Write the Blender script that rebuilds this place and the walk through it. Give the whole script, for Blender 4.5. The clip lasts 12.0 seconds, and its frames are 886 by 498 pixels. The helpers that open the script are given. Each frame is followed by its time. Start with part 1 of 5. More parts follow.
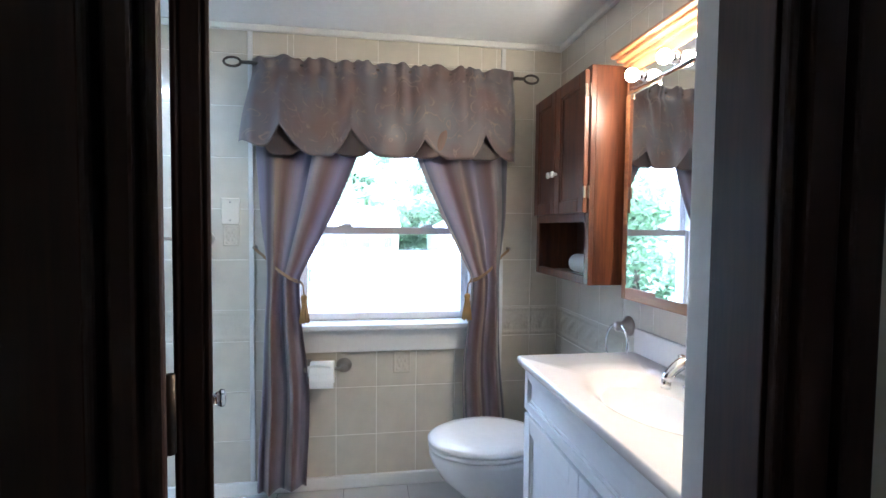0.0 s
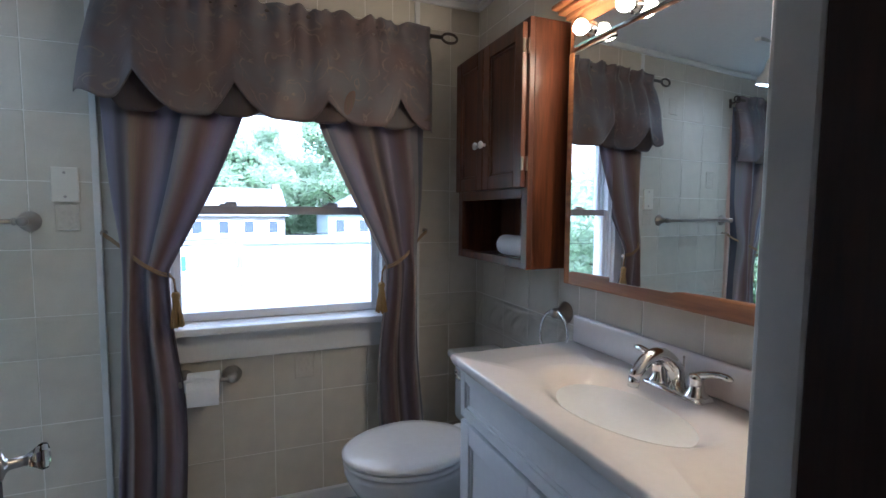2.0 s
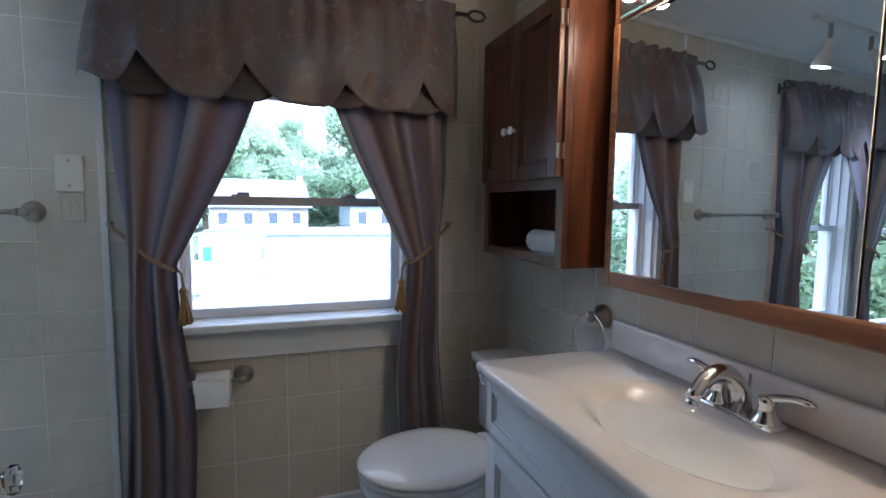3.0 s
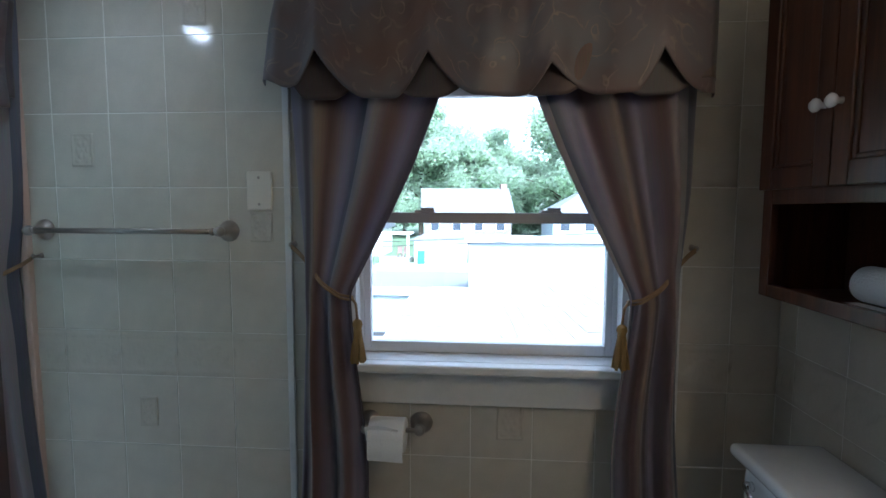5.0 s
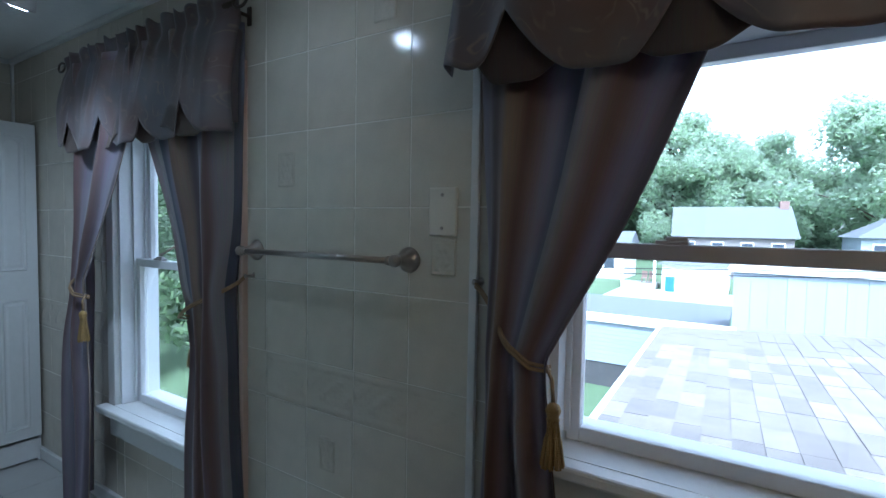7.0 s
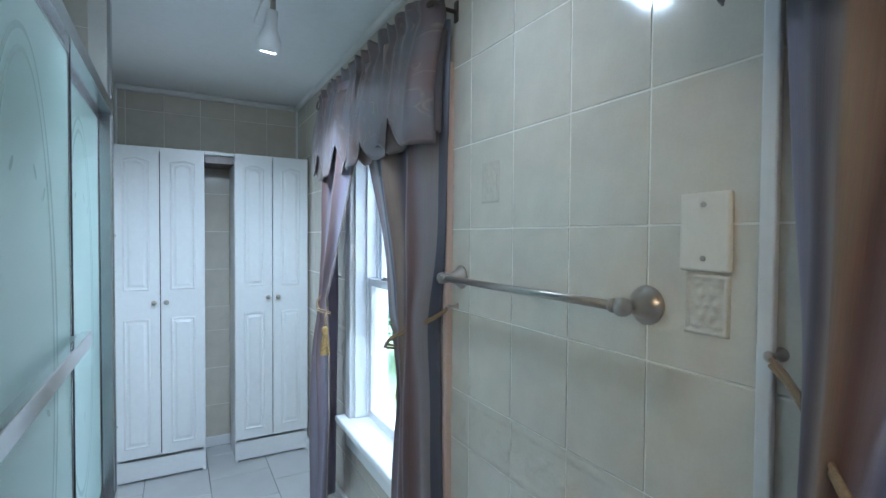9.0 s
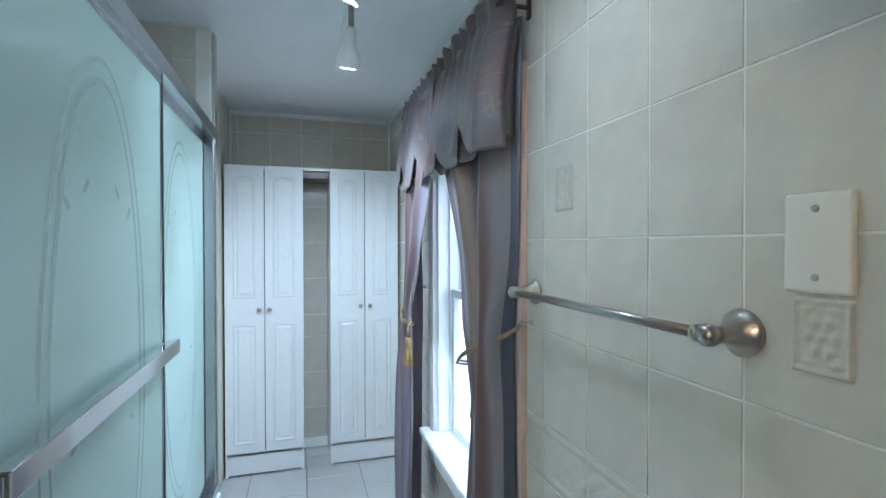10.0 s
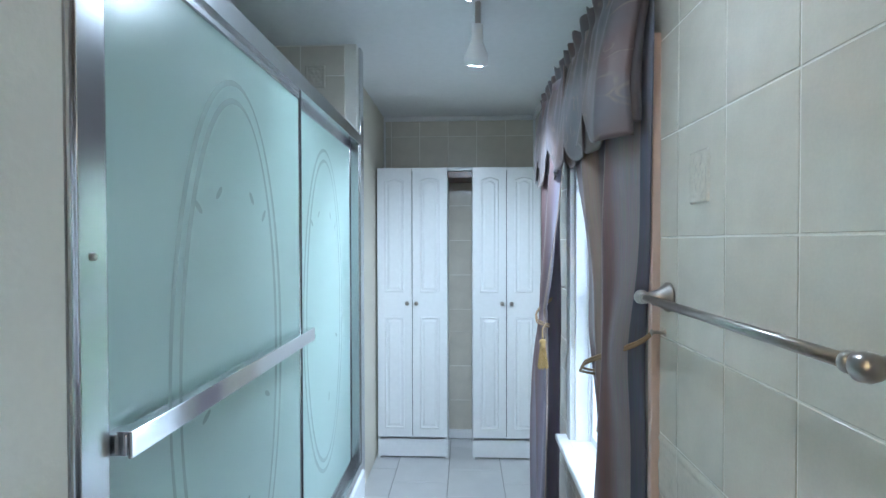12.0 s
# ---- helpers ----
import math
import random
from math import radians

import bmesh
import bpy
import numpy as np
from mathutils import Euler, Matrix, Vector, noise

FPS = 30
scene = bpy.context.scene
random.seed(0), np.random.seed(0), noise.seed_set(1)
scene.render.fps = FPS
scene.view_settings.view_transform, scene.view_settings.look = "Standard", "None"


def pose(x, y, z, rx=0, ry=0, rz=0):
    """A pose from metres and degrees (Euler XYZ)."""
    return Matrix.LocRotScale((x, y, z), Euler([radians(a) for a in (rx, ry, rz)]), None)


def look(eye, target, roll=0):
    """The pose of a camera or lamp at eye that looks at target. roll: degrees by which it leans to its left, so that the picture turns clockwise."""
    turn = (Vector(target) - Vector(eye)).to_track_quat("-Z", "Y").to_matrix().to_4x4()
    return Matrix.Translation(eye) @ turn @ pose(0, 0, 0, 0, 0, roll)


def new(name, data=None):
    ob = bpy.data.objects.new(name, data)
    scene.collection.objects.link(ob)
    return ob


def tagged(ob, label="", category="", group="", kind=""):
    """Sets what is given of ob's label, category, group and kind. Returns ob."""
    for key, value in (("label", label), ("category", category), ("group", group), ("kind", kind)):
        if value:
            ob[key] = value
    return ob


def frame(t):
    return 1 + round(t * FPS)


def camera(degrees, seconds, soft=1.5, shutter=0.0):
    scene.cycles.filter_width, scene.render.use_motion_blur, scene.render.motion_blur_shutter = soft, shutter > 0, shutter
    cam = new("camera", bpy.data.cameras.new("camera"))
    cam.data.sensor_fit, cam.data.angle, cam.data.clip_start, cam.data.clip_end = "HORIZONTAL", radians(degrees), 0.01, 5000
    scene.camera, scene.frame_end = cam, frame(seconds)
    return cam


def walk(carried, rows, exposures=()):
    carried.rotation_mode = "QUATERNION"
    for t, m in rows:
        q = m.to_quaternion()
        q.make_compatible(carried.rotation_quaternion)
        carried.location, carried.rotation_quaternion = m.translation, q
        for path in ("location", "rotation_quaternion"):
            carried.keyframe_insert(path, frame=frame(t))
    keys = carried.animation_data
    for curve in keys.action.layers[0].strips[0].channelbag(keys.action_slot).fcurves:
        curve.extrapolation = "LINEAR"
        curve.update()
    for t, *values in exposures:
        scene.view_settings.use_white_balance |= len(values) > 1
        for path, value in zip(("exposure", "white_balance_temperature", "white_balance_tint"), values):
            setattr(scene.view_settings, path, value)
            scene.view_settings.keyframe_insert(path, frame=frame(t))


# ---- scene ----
cam = camera(85.1, 12.0)
EXPOSURES = [(0.0, 4.75, 4800, 9), (1.0, 4.4, 4850, 9), (2.0, 3.45, 4950, 11), (2.7, 3.25, 4950, 11), (4.5, 3.05, 5050, 7), (5.5, 2.55, 5050, 5), (6.5, 1.95, 5000, 4), (7.0, 2.35, 4930, 4), (7.7, 3.05, 4880, 3), (9.5, 3.98, 5130, 4), (12.0, 4.1, 5150, 4)]
PATH = [
    (0, (0.300, 0.374, 1.261), (0.612, 2.347, 1.172), 0.6),
    (0.5, (0.281, 0.482, 1.261), (0.743, 2.425, 1.157), 0.4),
    (1, (0.263, 0.573, 1.259), (0.859, 2.478, 1.136), 0.3),
    (1.5, (0.261, 0.630, 1.255), (0.960, 2.499, 1.112), 0.3),
    (2, (0.271, 0.671, 1.241), (1.013, 2.521, 1.088), 0.4),
    (2.5, (0.290, 0.728, 1.236), (1.015, 2.584, 1.060), 0.5),
    (2.7, (0.298, 0.757, 1.237), (1.003, 2.620, 1.057), 0.6),
    (4.3, (0.359, 1.049, 1.251), (0.59, 3.028, 1.072), 0.3),
    (4.5, (0.361, 1.097, 1.25), (0.491, 3.086, 1.079), 0.1),
    (5, (0.373, 1.233, 1.271), (0.221, 3.22, 1.106), 0.2),
    (5.5, (0.343, 1.368, 1.276), (-0.025, 3.329, 1.134), 0.4),
    (6, (0.322, 1.485, 1.283), (-0.268, 3.391, 1.145), 0.6),
    (6.5, (0.317, 1.585, 1.274), (-0.502, 3.406, 1.171), 0.9),
    (7, (0.328, 1.687, 1.29), (-0.74, 3.375, 1.194), 1.0),
    (7.5, (0.329, 1.78, 1.297), (-0.976, 3.294, 1.214), 1.1),
    (7.7, (0.321, 1.818, 1.3), (-1.071, 3.251, 1.221), 1.4),
    (9.3, (0.123, 2.017, 1.315), (-1.677, 2.888, 1.276), 0.2),
    (9.5, (0.13, 2.033, 1.315), (-1.701, 2.838, 1.284), 0.2),
    (10, (0.11, 2.105, 1.324), (-1.807, 2.676, 1.305), -0.1),
    (10.5, (0.099, 2.176, 1.335), (-1.875, 2.497, 1.322), -0.2),
    (11, (0.091, 2.225, 1.338), (-1.907, 2.321, 1.319), -0.1),
    (11.5, (0.088, 2.237, 1.331), (-1.911, 2.197, 1.31), -0.1),
    (12, (0.087, 2.235, 1.327), (-1.911, 2.144, 1.297), -0.1),
]
walk(cam, [(t, look(eye, target, roll)) for t, eye, target, roll in PATH], EXPOSURES)

# ---------------- light ----------------
world = bpy.data.worlds.new("sky_world")
scene.world = world
world.use_nodes = True
wn = world.node_tree
sky = wn.nodes.new("ShaderNodeTexSky")
sky.sky_type = "NISHITA"
sky.sun_disc = False
sky.sun_elevation = radians(48)
sky.sun_rotation = radians(150)
sky.dust_density = 3.0
wn.nodes["Background"].inputs["Strength"].default_value = 0.15
pale = wn.nodes.new("ShaderNodeHueSaturation")
pale.inputs["Saturation"].default_value = 0.25
wn.links.new(sky.outputs[0], pale.inputs["Color"])
wn.links.new(pale.outputs[0], wn.nodes["Background"].inputs["Color"])

sun_data = bpy.data.lights.new("sun", "SUN")
sun_data.energy, sun_data.angle, sun_data.color = 1.5, radians(12), (1.0, 0.97, 0.93)
sun = new("sun", sun_data)
sun.matrix_world = look((0, 0, 8), (-1.2, 5.0, 2.0 - 0.9))


# ---------------- materials ----------------
def mat(name, color, rough=0.5, metal=0.0, var=0.08, scale=6.0, bump=0.0, bscale=60.0, coat=0.0, rand=0.0, fine=0.04):
    """Principled surface with two scales of colour variation, optional relief and a random shade for each object."""
    m = bpy.data.materials.new(name)
    m.use_nodes = True
    nt = m.node_tree
    b = nt.nodes["Principled BSDF"]
    b.inputs["Roughness"].default_value = rough
    b.inputs["Metallic"].default_value = metal
    b.inputs["Coat Weight"].default_value = coat
    tc = nt.nodes.new("ShaderNodeTexCoord")
    n1 = nt.nodes.new("ShaderNodeTexNoise")
    n1.inputs["Scale"].default_value = scale
    n1.inputs["Detail"].default_value = 4
    n2 = nt.nodes.new("ShaderNodeTexNoise")
    n2.inputs["Scale"].default_value = scale * 14
    nt.links.new(tc.outputs["Object"], n1.inputs["Vector"])
    nt.links.new(tc.outputs["Object"], n2.inputs["Vector"])
    ma = nt.nodes.new("ShaderNodeMath")
    ma.operation = "MULTIPLY_ADD"
    nt.links.new(n1.outputs["Fac"], ma.inputs[0])
    ma.inputs[1].default_value = var * 2
    ma.inputs[2].default_value = 1 - var - fine
    mb = nt.nodes.new("ShaderNodeMath")
    mb.operation = "MULTIPLY_ADD"
    nt.links.new(n2.outputs["Fac"], mb.inputs[0])
    mb.inputs[1].default_value = fine * 2
    nt.links.new(ma.outputs[0], mb.inputs[2])
    last = mb.outputs[0]
    if rand:
        oi = nt.nodes.new("ShaderNodeObjectInfo")
        mc = nt.nodes.new("ShaderNodeMath")
        mc.operation = "MULTIPLY_ADD"
        nt.links.new(oi.outputs["Random"], mc.inputs[0])
        mc.inputs[1].default_value = rand
        mc.inputs[2].default_value = 1 - rand / 2
        md = nt.nodes.new("ShaderNodeMath")
        md.operation = "MULTIPLY"
        nt.links.new(last, md.inputs[0])
        nt.links.new(mc.outputs[0], md.inputs[1])
        last = md.outputs[0]
    mul = nt.nodes.new("ShaderNodeVectorMath")
    mul.operation = "SCALE"
    mul.inputs[0].default_value = color
    nt.links.new(last, mul.inputs["Scale"])
    nt.links.new(mul.outputs[0], b.inputs["Base Color"])
    if bump:
        bn = nt.nodes.new("ShaderNodeTexNoise")
        bn.inputs["Scale"].default_value = bscale
        bn.inputs["Detail"].default_value = 5
        nt.links.new(tc.outputs["Object"], bn.inputs["Vector"])
        bp = nt.nodes.new("ShaderNodeBump")
        bp.inputs["Strength"].default_value = bump
        bp.inputs["Distance"].default_value = 0.01
        nt.links.new(bn.outputs["Fac"], bp.inputs["Height"])
        nt.links.new(bp.outputs[0], b.inputs["Normal"])
    return m


def wood(name, dark, light, rough=0.35, axis="z", coat=0.2, scale=1.0):
    """Stained wood: stretched noise grain along one axis, with fine pores."""
    m = bpy.data.materials.new(name)
    m.use_nodes = True
    nt = m.node_tree
    b = nt.nodes["Principled BSDF"]
    b.inputs["Coat Weight"].default_value = coat
    b.inputs["Coat Roughness"].default_value = 0.25
    tc = nt.nodes.new("ShaderNodeTexCoord")
    mp = nt.nodes.new("ShaderNodeMapping")
    stretch = {"x": (0.7, 9, 9), "y": (9, 0.7, 9), "z": (9, 9, 0.7)}[axis]
    mp.inputs["Scale"].default_value = [v * scale for v in stretch]
    nt.links.new(tc.outputs["Object"], mp.inputs["Vector"])
    n1 = nt.nodes.new("ShaderNodeTexNoise")
    n1.inputs["Scale"].default_value = 2.2
    n1.inputs["Detail"].default_value = 6
    n1.inputs["Distortion"].default_value = 1.2
    nt.links.new(mp.outputs[0], n1.inputs["Vector"])
    n2 = nt.nodes.new("ShaderNodeTexNoise")
    n2.inputs["Scale"].default_value = 18
    n2.inputs["Detail"].default_value = 3
    nt.links.new(mp.outputs[0], n2.inputs["Vector"])
    ad = nt.nodes.new("ShaderNodeMath")
    ad.operation = "MULTIPLY_ADD"
    nt.links.new(n2.outputs["Fac"], ad.inputs[0])
    ad.inputs[1].default_value = 0.35
    nt.links.new(n1.outputs["Fac"], ad.inputs[2])
    cr = nt.nodes.new("ShaderNodeValToRGB")
    cr.color_ramp.elements[0].position, cr.color_ramp.elements[0].color = 0.48, (*dark, 1)
    cr.color_ramp.elements[1].position, cr.color_ramp.elements[1].color = 0.85, (*light, 1)
    nt.links.new(ad.outputs[0], cr.inputs["Fac"])
    nt.links.new(cr.outputs["Color"], b.inputs["Base Color"])
    rr = nt.nodes.new("ShaderNodeMath")
    rr.operation = "MULTIPLY_ADD"
    nt.links.new(n1.outputs["Fac"], rr.inputs[0])
    rr.inputs[1].default_value, rr.inputs[2].default_value = 0.2, rough - 0.1
    nt.links.new(rr.outputs[0], b.inputs["Roughness"])
    bp = nt.nodes.new("ShaderNodeBump")
    bp.inputs["Strength"].default_value, bp.inputs["Distance"].default_value = 0.15, 0.004
    nt.links.new(ad.outputs[0], bp.inputs["Height"])
    nt.links.new(bp.outputs[0], b.inputs["Normal"])
    return m


def glass(name, color=(1, 1, 1), rough=0.0, ior=1.45):
    m = bpy.data.materials.new(name)
    m.use_nodes = True
    b = m.node_tree.nodes["Principled BSDF"]
    b.inputs["Base Color"].default_value = (*color, 1)
    b.inputs["Roughness"].default_value = rough
    b.inputs["Transmission Weight"].default_value = 1.0
    b.inputs["IOR"].default_value = ior
    return m


def lamp_glow(name, color, strength):
    m = bpy.data.materials.new(name)
    m.use_nodes = True
    b = m.node_tree.nodes["Principled BSDF"]
    b.inputs["Base Color"].default_value = (0.9, 0.9, 0.9, 1)
    b.inputs["Emission Color"].default_value = (*color, 1)
    b.inputs["Emission Strength"].default_value = strength
    return m


def stripes(name, bands, rough=0.45, sheen=0.5):
    """Woven striped satin: bands run down the cloth, by the cloth's own U."""
    m = bpy.data.materials.new(name)
    m.use_nodes = True
    nt = m.node_tree
    b = nt.nodes["Principled BSDF"]
    b.inputs["Roughness"].default_value = rough
    b.inputs["Sheen Weight"].default_value = sheen
    b.inputs["Sheen Roughness"].default_value = 0.4
    uv = nt.nodes.new("ShaderNodeUVMap")
    uv.uv_map = "cloth"
    sp = nt.nodes.new("ShaderNodeSeparateXYZ")
    nt.links.new(uv.outputs[0], sp.inputs[0])
    fr = nt.nodes.new("ShaderNodeMath")
    fr.operation = "FRACT"
    mu = nt.nodes.new("ShaderNodeMath")
    mu.operation = "MULTIPLY"
    mu.inputs[1].default_value = 1.3
    nt.links.new(sp.outputs["X"], mu.inputs[0])
    nt.links.new(mu.outputs[0], fr.inputs[0])
    cr = nt.nodes.new("ShaderNodeValToRGB")
    cr.color_ramp.interpolation = "EASE"
    while len(cr.color_ramp.elements) < len(bands):
        cr.color_ramp.elements.new(0.5)
    for e, (p, c) in zip(cr.color_ramp.elements, bands):
        e.position, e.color = p, (*c, 1)
    nt.links.new(fr.outputs[0], cr.inputs["Fac"])
    mp = nt.nodes.new("ShaderNodeMapping")
    mp.inputs["Scale"].default_value = (260, 12, 1)
    nt.links.new(uv.outputs[0], mp.inputs["Vector"])
    nz = nt.nodes.new("ShaderNodeTexNoise")
    nz.inputs["Scale"].default_value = 1.0
    nz.inputs["Detail"].default_value = 3
    nt.links.new(mp.outputs[0], nz.inputs["Vector"])
    mx = nt.nodes.new("ShaderNodeMix")
    mx.data_type, mx.blend_type = "RGBA", "OVERLAY"
    mx.inputs["Factor"].default_value = 0.22
    nt.links.new(cr.outputs["Color"], mx.inputs["A"])
    nt.links.new(nz.outputs["Color"], mx.inputs["B"])
    hs = nt.nodes.new("ShaderNodeHueSaturation")
    hs.inputs["Saturation"].default_value = 0.95
    nt.links.new(mx.outputs["Result"], hs.inputs["Color"])
    nt.links.new(hs.outputs[0], b.inputs["Base Color"])
    bp = nt.nodes.new("ShaderNodeBump")
    bp.inputs["Strength"].default_value, bp.inputs["Distance"].default_value = 0.2, 0.002
    nt.links.new(nz.outputs["Fac"], bp.inputs["Height"])
    nt.links.new(bp.outputs[0], b.inputs["Normal"])
    tl_ = nt.nodes.new("ShaderNodeBsdfTranslucent")
    nt.links.new(hs.outputs[0], tl_.inputs["Color"])
    ms = nt.nodes.new("ShaderNodeMixShader")
    ms.inputs[0].default_value = 0.36
    nt.links.new(b.outputs[0], ms.inputs[1])
    nt.links.new(tl_.outputs[0], ms.inputs[2])
    nt.links.new(ms.outputs[0], nt.nodes["Material Output"].inputs["Surface"])
    return m


def brocade(name, ground, figure, tone):
    """Woven cloth with scrolling vine lines and broad tonal bands."""
    m = bpy.data.materials.new(name)
    m.use_nodes = True
    nt = m.node_tree
    b = nt.nodes["Principled BSDF"]
    b.inputs["Roughness"].default_value = 0.5
    b.inputs["Sheen Weight"].default_value = 0.15
    uv = nt.nodes.new("ShaderNodeUVMap")
    uv.uv_map = "cloth"
    nz = nt.nodes.new("ShaderNodeTexNoise")
    nz.inputs["Scale"].default_value = 9
    nt.links.new(uv.outputs[0], nz.inputs["Vector"])
    mixv = nt.nodes.new("ShaderNodeMix")
    mixv.data_type = "RGBA"
    mixv.inputs["Factor"].default_value = 0.12
    nt.links.new(uv.outputs[0], mixv.inputs["A"])
    nt.links.new(nz.outputs["Color"], mixv.inputs["B"])
    vo = nt.nodes.new("ShaderNodeTexVoronoi")
    vo.feature = "F1"
    vo.inputs["Scale"].default_value = 13
    nt.links.new(mixv.outputs["Result"], vo.inputs["Vector"])
    si = nt.nodes.new("ShaderNodeMath")
    si.operation = "PINGPONG"
    nt.links.new(vo.outputs["Distance"], si.inputs[0])
    si.inputs[1].default_value = 0.2
    cr = nt.nodes.new("ShaderNodeValToRGB")
    cr.color_ramp.elements[0].position, cr.color_ramp.elements[0].color = 0.155, (0, 0, 0, 1)
    cr.color_ramp.elements[1].position, cr.color_ramp.elements[1].color = 0.185, (1, 1, 1, 1)
    nt.links.new(si.outputs[0], cr.inputs["Fac"])
    n2 = nt.nodes.new("ShaderNodeTexNoise")
    n2.inputs["Scale"].default_value = 5
    nt.links.new(uv.outputs[0], n2.inputs["Vector"])
    c2 = nt.nodes.new("ShaderNodeValToRGB")
    c2.color_ramp.elements[0].position, c2.color_ramp.elements[0].color = 0.35, (*ground, 1)
    c2.color_ramp.elements[1].position, c2.color_ramp.elements[1].color = 0.65, (*tone, 1)
    nt.links.new(n2.outputs["Fac"], c2.inputs["Fac"])
    gate = nt.nodes.new("ShaderNodeMath")
    gate.operation = "MULTIPLY"
    nt.links.new(cr.outputs["Color"], gate.inputs[0])
    n3 = nt.nodes.new("ShaderNodeTexNoise")
    n3.inputs["Scale"].default_value = 16
    nt.links.new(uv.outputs[0], n3.inputs["Vector"])
    broken = nt.nodes.new("ShaderNodeMapRange")
    broken.inputs["From Min"].default_value, broken.inputs["From Max"].default_value = 0.44, 0.68
    nt.links.new(n3.outputs["Fac"], broken.inputs["Value"])
    nt.links.new(broken.outputs[0], gate.inputs[1])
    mx = nt.nodes.new("ShaderNodeMix")
    mx.data_type = "RGBA"
    nt.links.new(gate.outputs[0], mx.inputs["Factor"])
    nt.links.new(c2.outputs["Color"], mx.inputs["A"])
    mx.inputs["B"].default_value = (*figure, 1)
    nt.links.new(mx.outputs["Result"], b.inputs["Base Color"])
    bp = nt.nodes.new("ShaderNodeBump")
    bp.inputs["Strength"].default_value, bp.inputs["Distance"].default_value = 0.2, 0.002
    nt.links.new(gate.outputs[0], bp.inputs["Height"])
    nt.links.new(bp.outputs[0], b.inputs["Normal"])
    return m


M_TILE = mat("cream_tile", (0.61, 0.570, 0.490), 0.13, var=0.13, scale=13, rand=0.06, bump=0.04, bscale=12, fine=0.05)
M_TILE_RELIEF = mat("relief_tile", (0.60, 0.560, 0.480), 0.22, var=0.08, scale=12, bump=0.25, bscale=60)
M_GROUT = mat("grout", (0.78, 0.76, 0.70), 0.85, var=0.06, scale=10)
M_WALL = mat("plaster_cream", (0.70, 0.66, 0.56), 0.7, var=0.05, bump=0.1, bscale=90)
M_CEIL = mat("ceiling_white", (0.86, 0.87, 0.88), 0.65, var=0.03, scale=2.5, bump=0.12, bscale=120)
M_WHITE = mat("white_paint", (0.80, 0.80, 0.80), 0.35, var=0.03, scale=5, bump=0.05, bscale=80)
M_TRIM = mat("trim_paint", (0.74, 0.74, 0.73), 0.4, var=0.04, scale=5, bump=0.05, bscale=80)
M_VINYL = mat("window_vinyl", (0.78, 0.79, 0.82), 0.35, var=0.03, scale=5)
M_RAIL = mat("sash_rail_grey", (0.42, 0.40, 0.40), 0.45, var=0.05, scale=8)
M_CABWHITE = mat("cabinet_white_foil", (0.82, 0.83, 0.84), 0.3, var=0.02, scale=3, bump=0.04, bscale=40)
M_VANITY = mat("vanity_white", (0.78, 0.80, 0.82), 0.3, var=0.03, scale=4, bump=0.04, bscale=70)
M_MARBLE = mat("cultured_marble", (0.82, 0.775, 0.76), 0.15, var=0.03, scale=4, coat=0.3)
M_CERAMIC = mat("ceramic_white", (0.82, 0.83, 0.84), 0.07, var=0.01, scale=3, coat=0.5)
M_SEAT = mat("seat_plastic", (0.84, 0.85, 0.86), 0.14, var=0.01, scale=3)
M_CHROME = mat("chrome", (0.75, 0.75, 0.76), 0.1, 1.0, var=0.04, scale=6)
M_ALU = mat("brushed_aluminium", (0.55, 0.55, 0.56), 0.24, 1.0, var=0.1, scale=9)
M_NICKEL = mat("brushed_nickel", (0.46, 0.42, 0.38), 0.28, 1.0, var=0.08, scale=12)
M_BRONZE = mat("dark_bronze", (0.09, 0.075, 0.065), 0.4, 0.8, var=0.1, scale=12)
M_DARK = wood("dark_mahogany", (0.012, 0.0045, 0.0032), (0.044, 0.0165, 0.0105), 0.55, "z", 0.0)
M_DARK.node_tree.nodes["Principled BSDF"].inputs["Specular IOR Level"].default_value = 0.4
M_CHERRY = wood("cherry_wood", (0.046, 0.014, 0.007), (0.135, 0.046, 0.020), 0.36, "z", 0.25)
M_CHERRY_SIDE = wood("cherry_side", (0.044, 0.013, 0.006), (0.150, 0.049, 0.019), 0.34, "z", 0.3)
M_HONEY = wood("honey_oak", (0.17, 0.062, 0.020), (0.34, 0.145, 0.055), 0.36, "y", 0.3)
M_PAPER = mat("tissue_paper", (0.84, 0.84, 0.84), 0.9, var=0.03, scale=20, bump=0.3, bscale=160)
M_ROPE = mat("gold_rope", (0.33, 0.22, 0.12), 0.6, var=0.25, scale=60, bump=0.6, bscale=300)
M_TASSEL = mat("gold_tassel", (0.42, 0.27, 0.09), 0.6, var=0.25, scale=40, bump=0.8, bscale=400)
M_FLOOR = mat("floor_tile_grey", (0.56, 0.56, 0.56), 0.3, var=0.12, scale=7, rand=0.10, bump=0.08, bscale=40)
M_FGROUT = mat("floor_grout", (0.26, 0.26, 0.26), 0.9, var=0.1, scale=20)
M_MIRROR = mat("mirror_silver", (0.88, 0.90, 0.90), 0.01, 1.0, var=0.005, scale=2, fine=0.0)
M_PANE = glass("window_pane", (0.97, 0.99, 0.99), 0.0, 1.2)
M_KNOBGLASS = glass("crystal", (0.95, 0.96, 0.97), 0.03, 1.5)
M_PLATE = mat("plate_ivory", (0.74, 0.70, 0.62), 0.3, var=0.02, scale=10)
# rubber and wire; also the black put into gaps as shade
M_BLACK = mat("black_rubber_and_shade", (0.02, 0.02, 0.022), 0.5, var=0.1, scale=20)
M_PEACH = mat("peach_paint", (0.66, 0.50, 0.42), 0.5, var=0.05, scale=6)
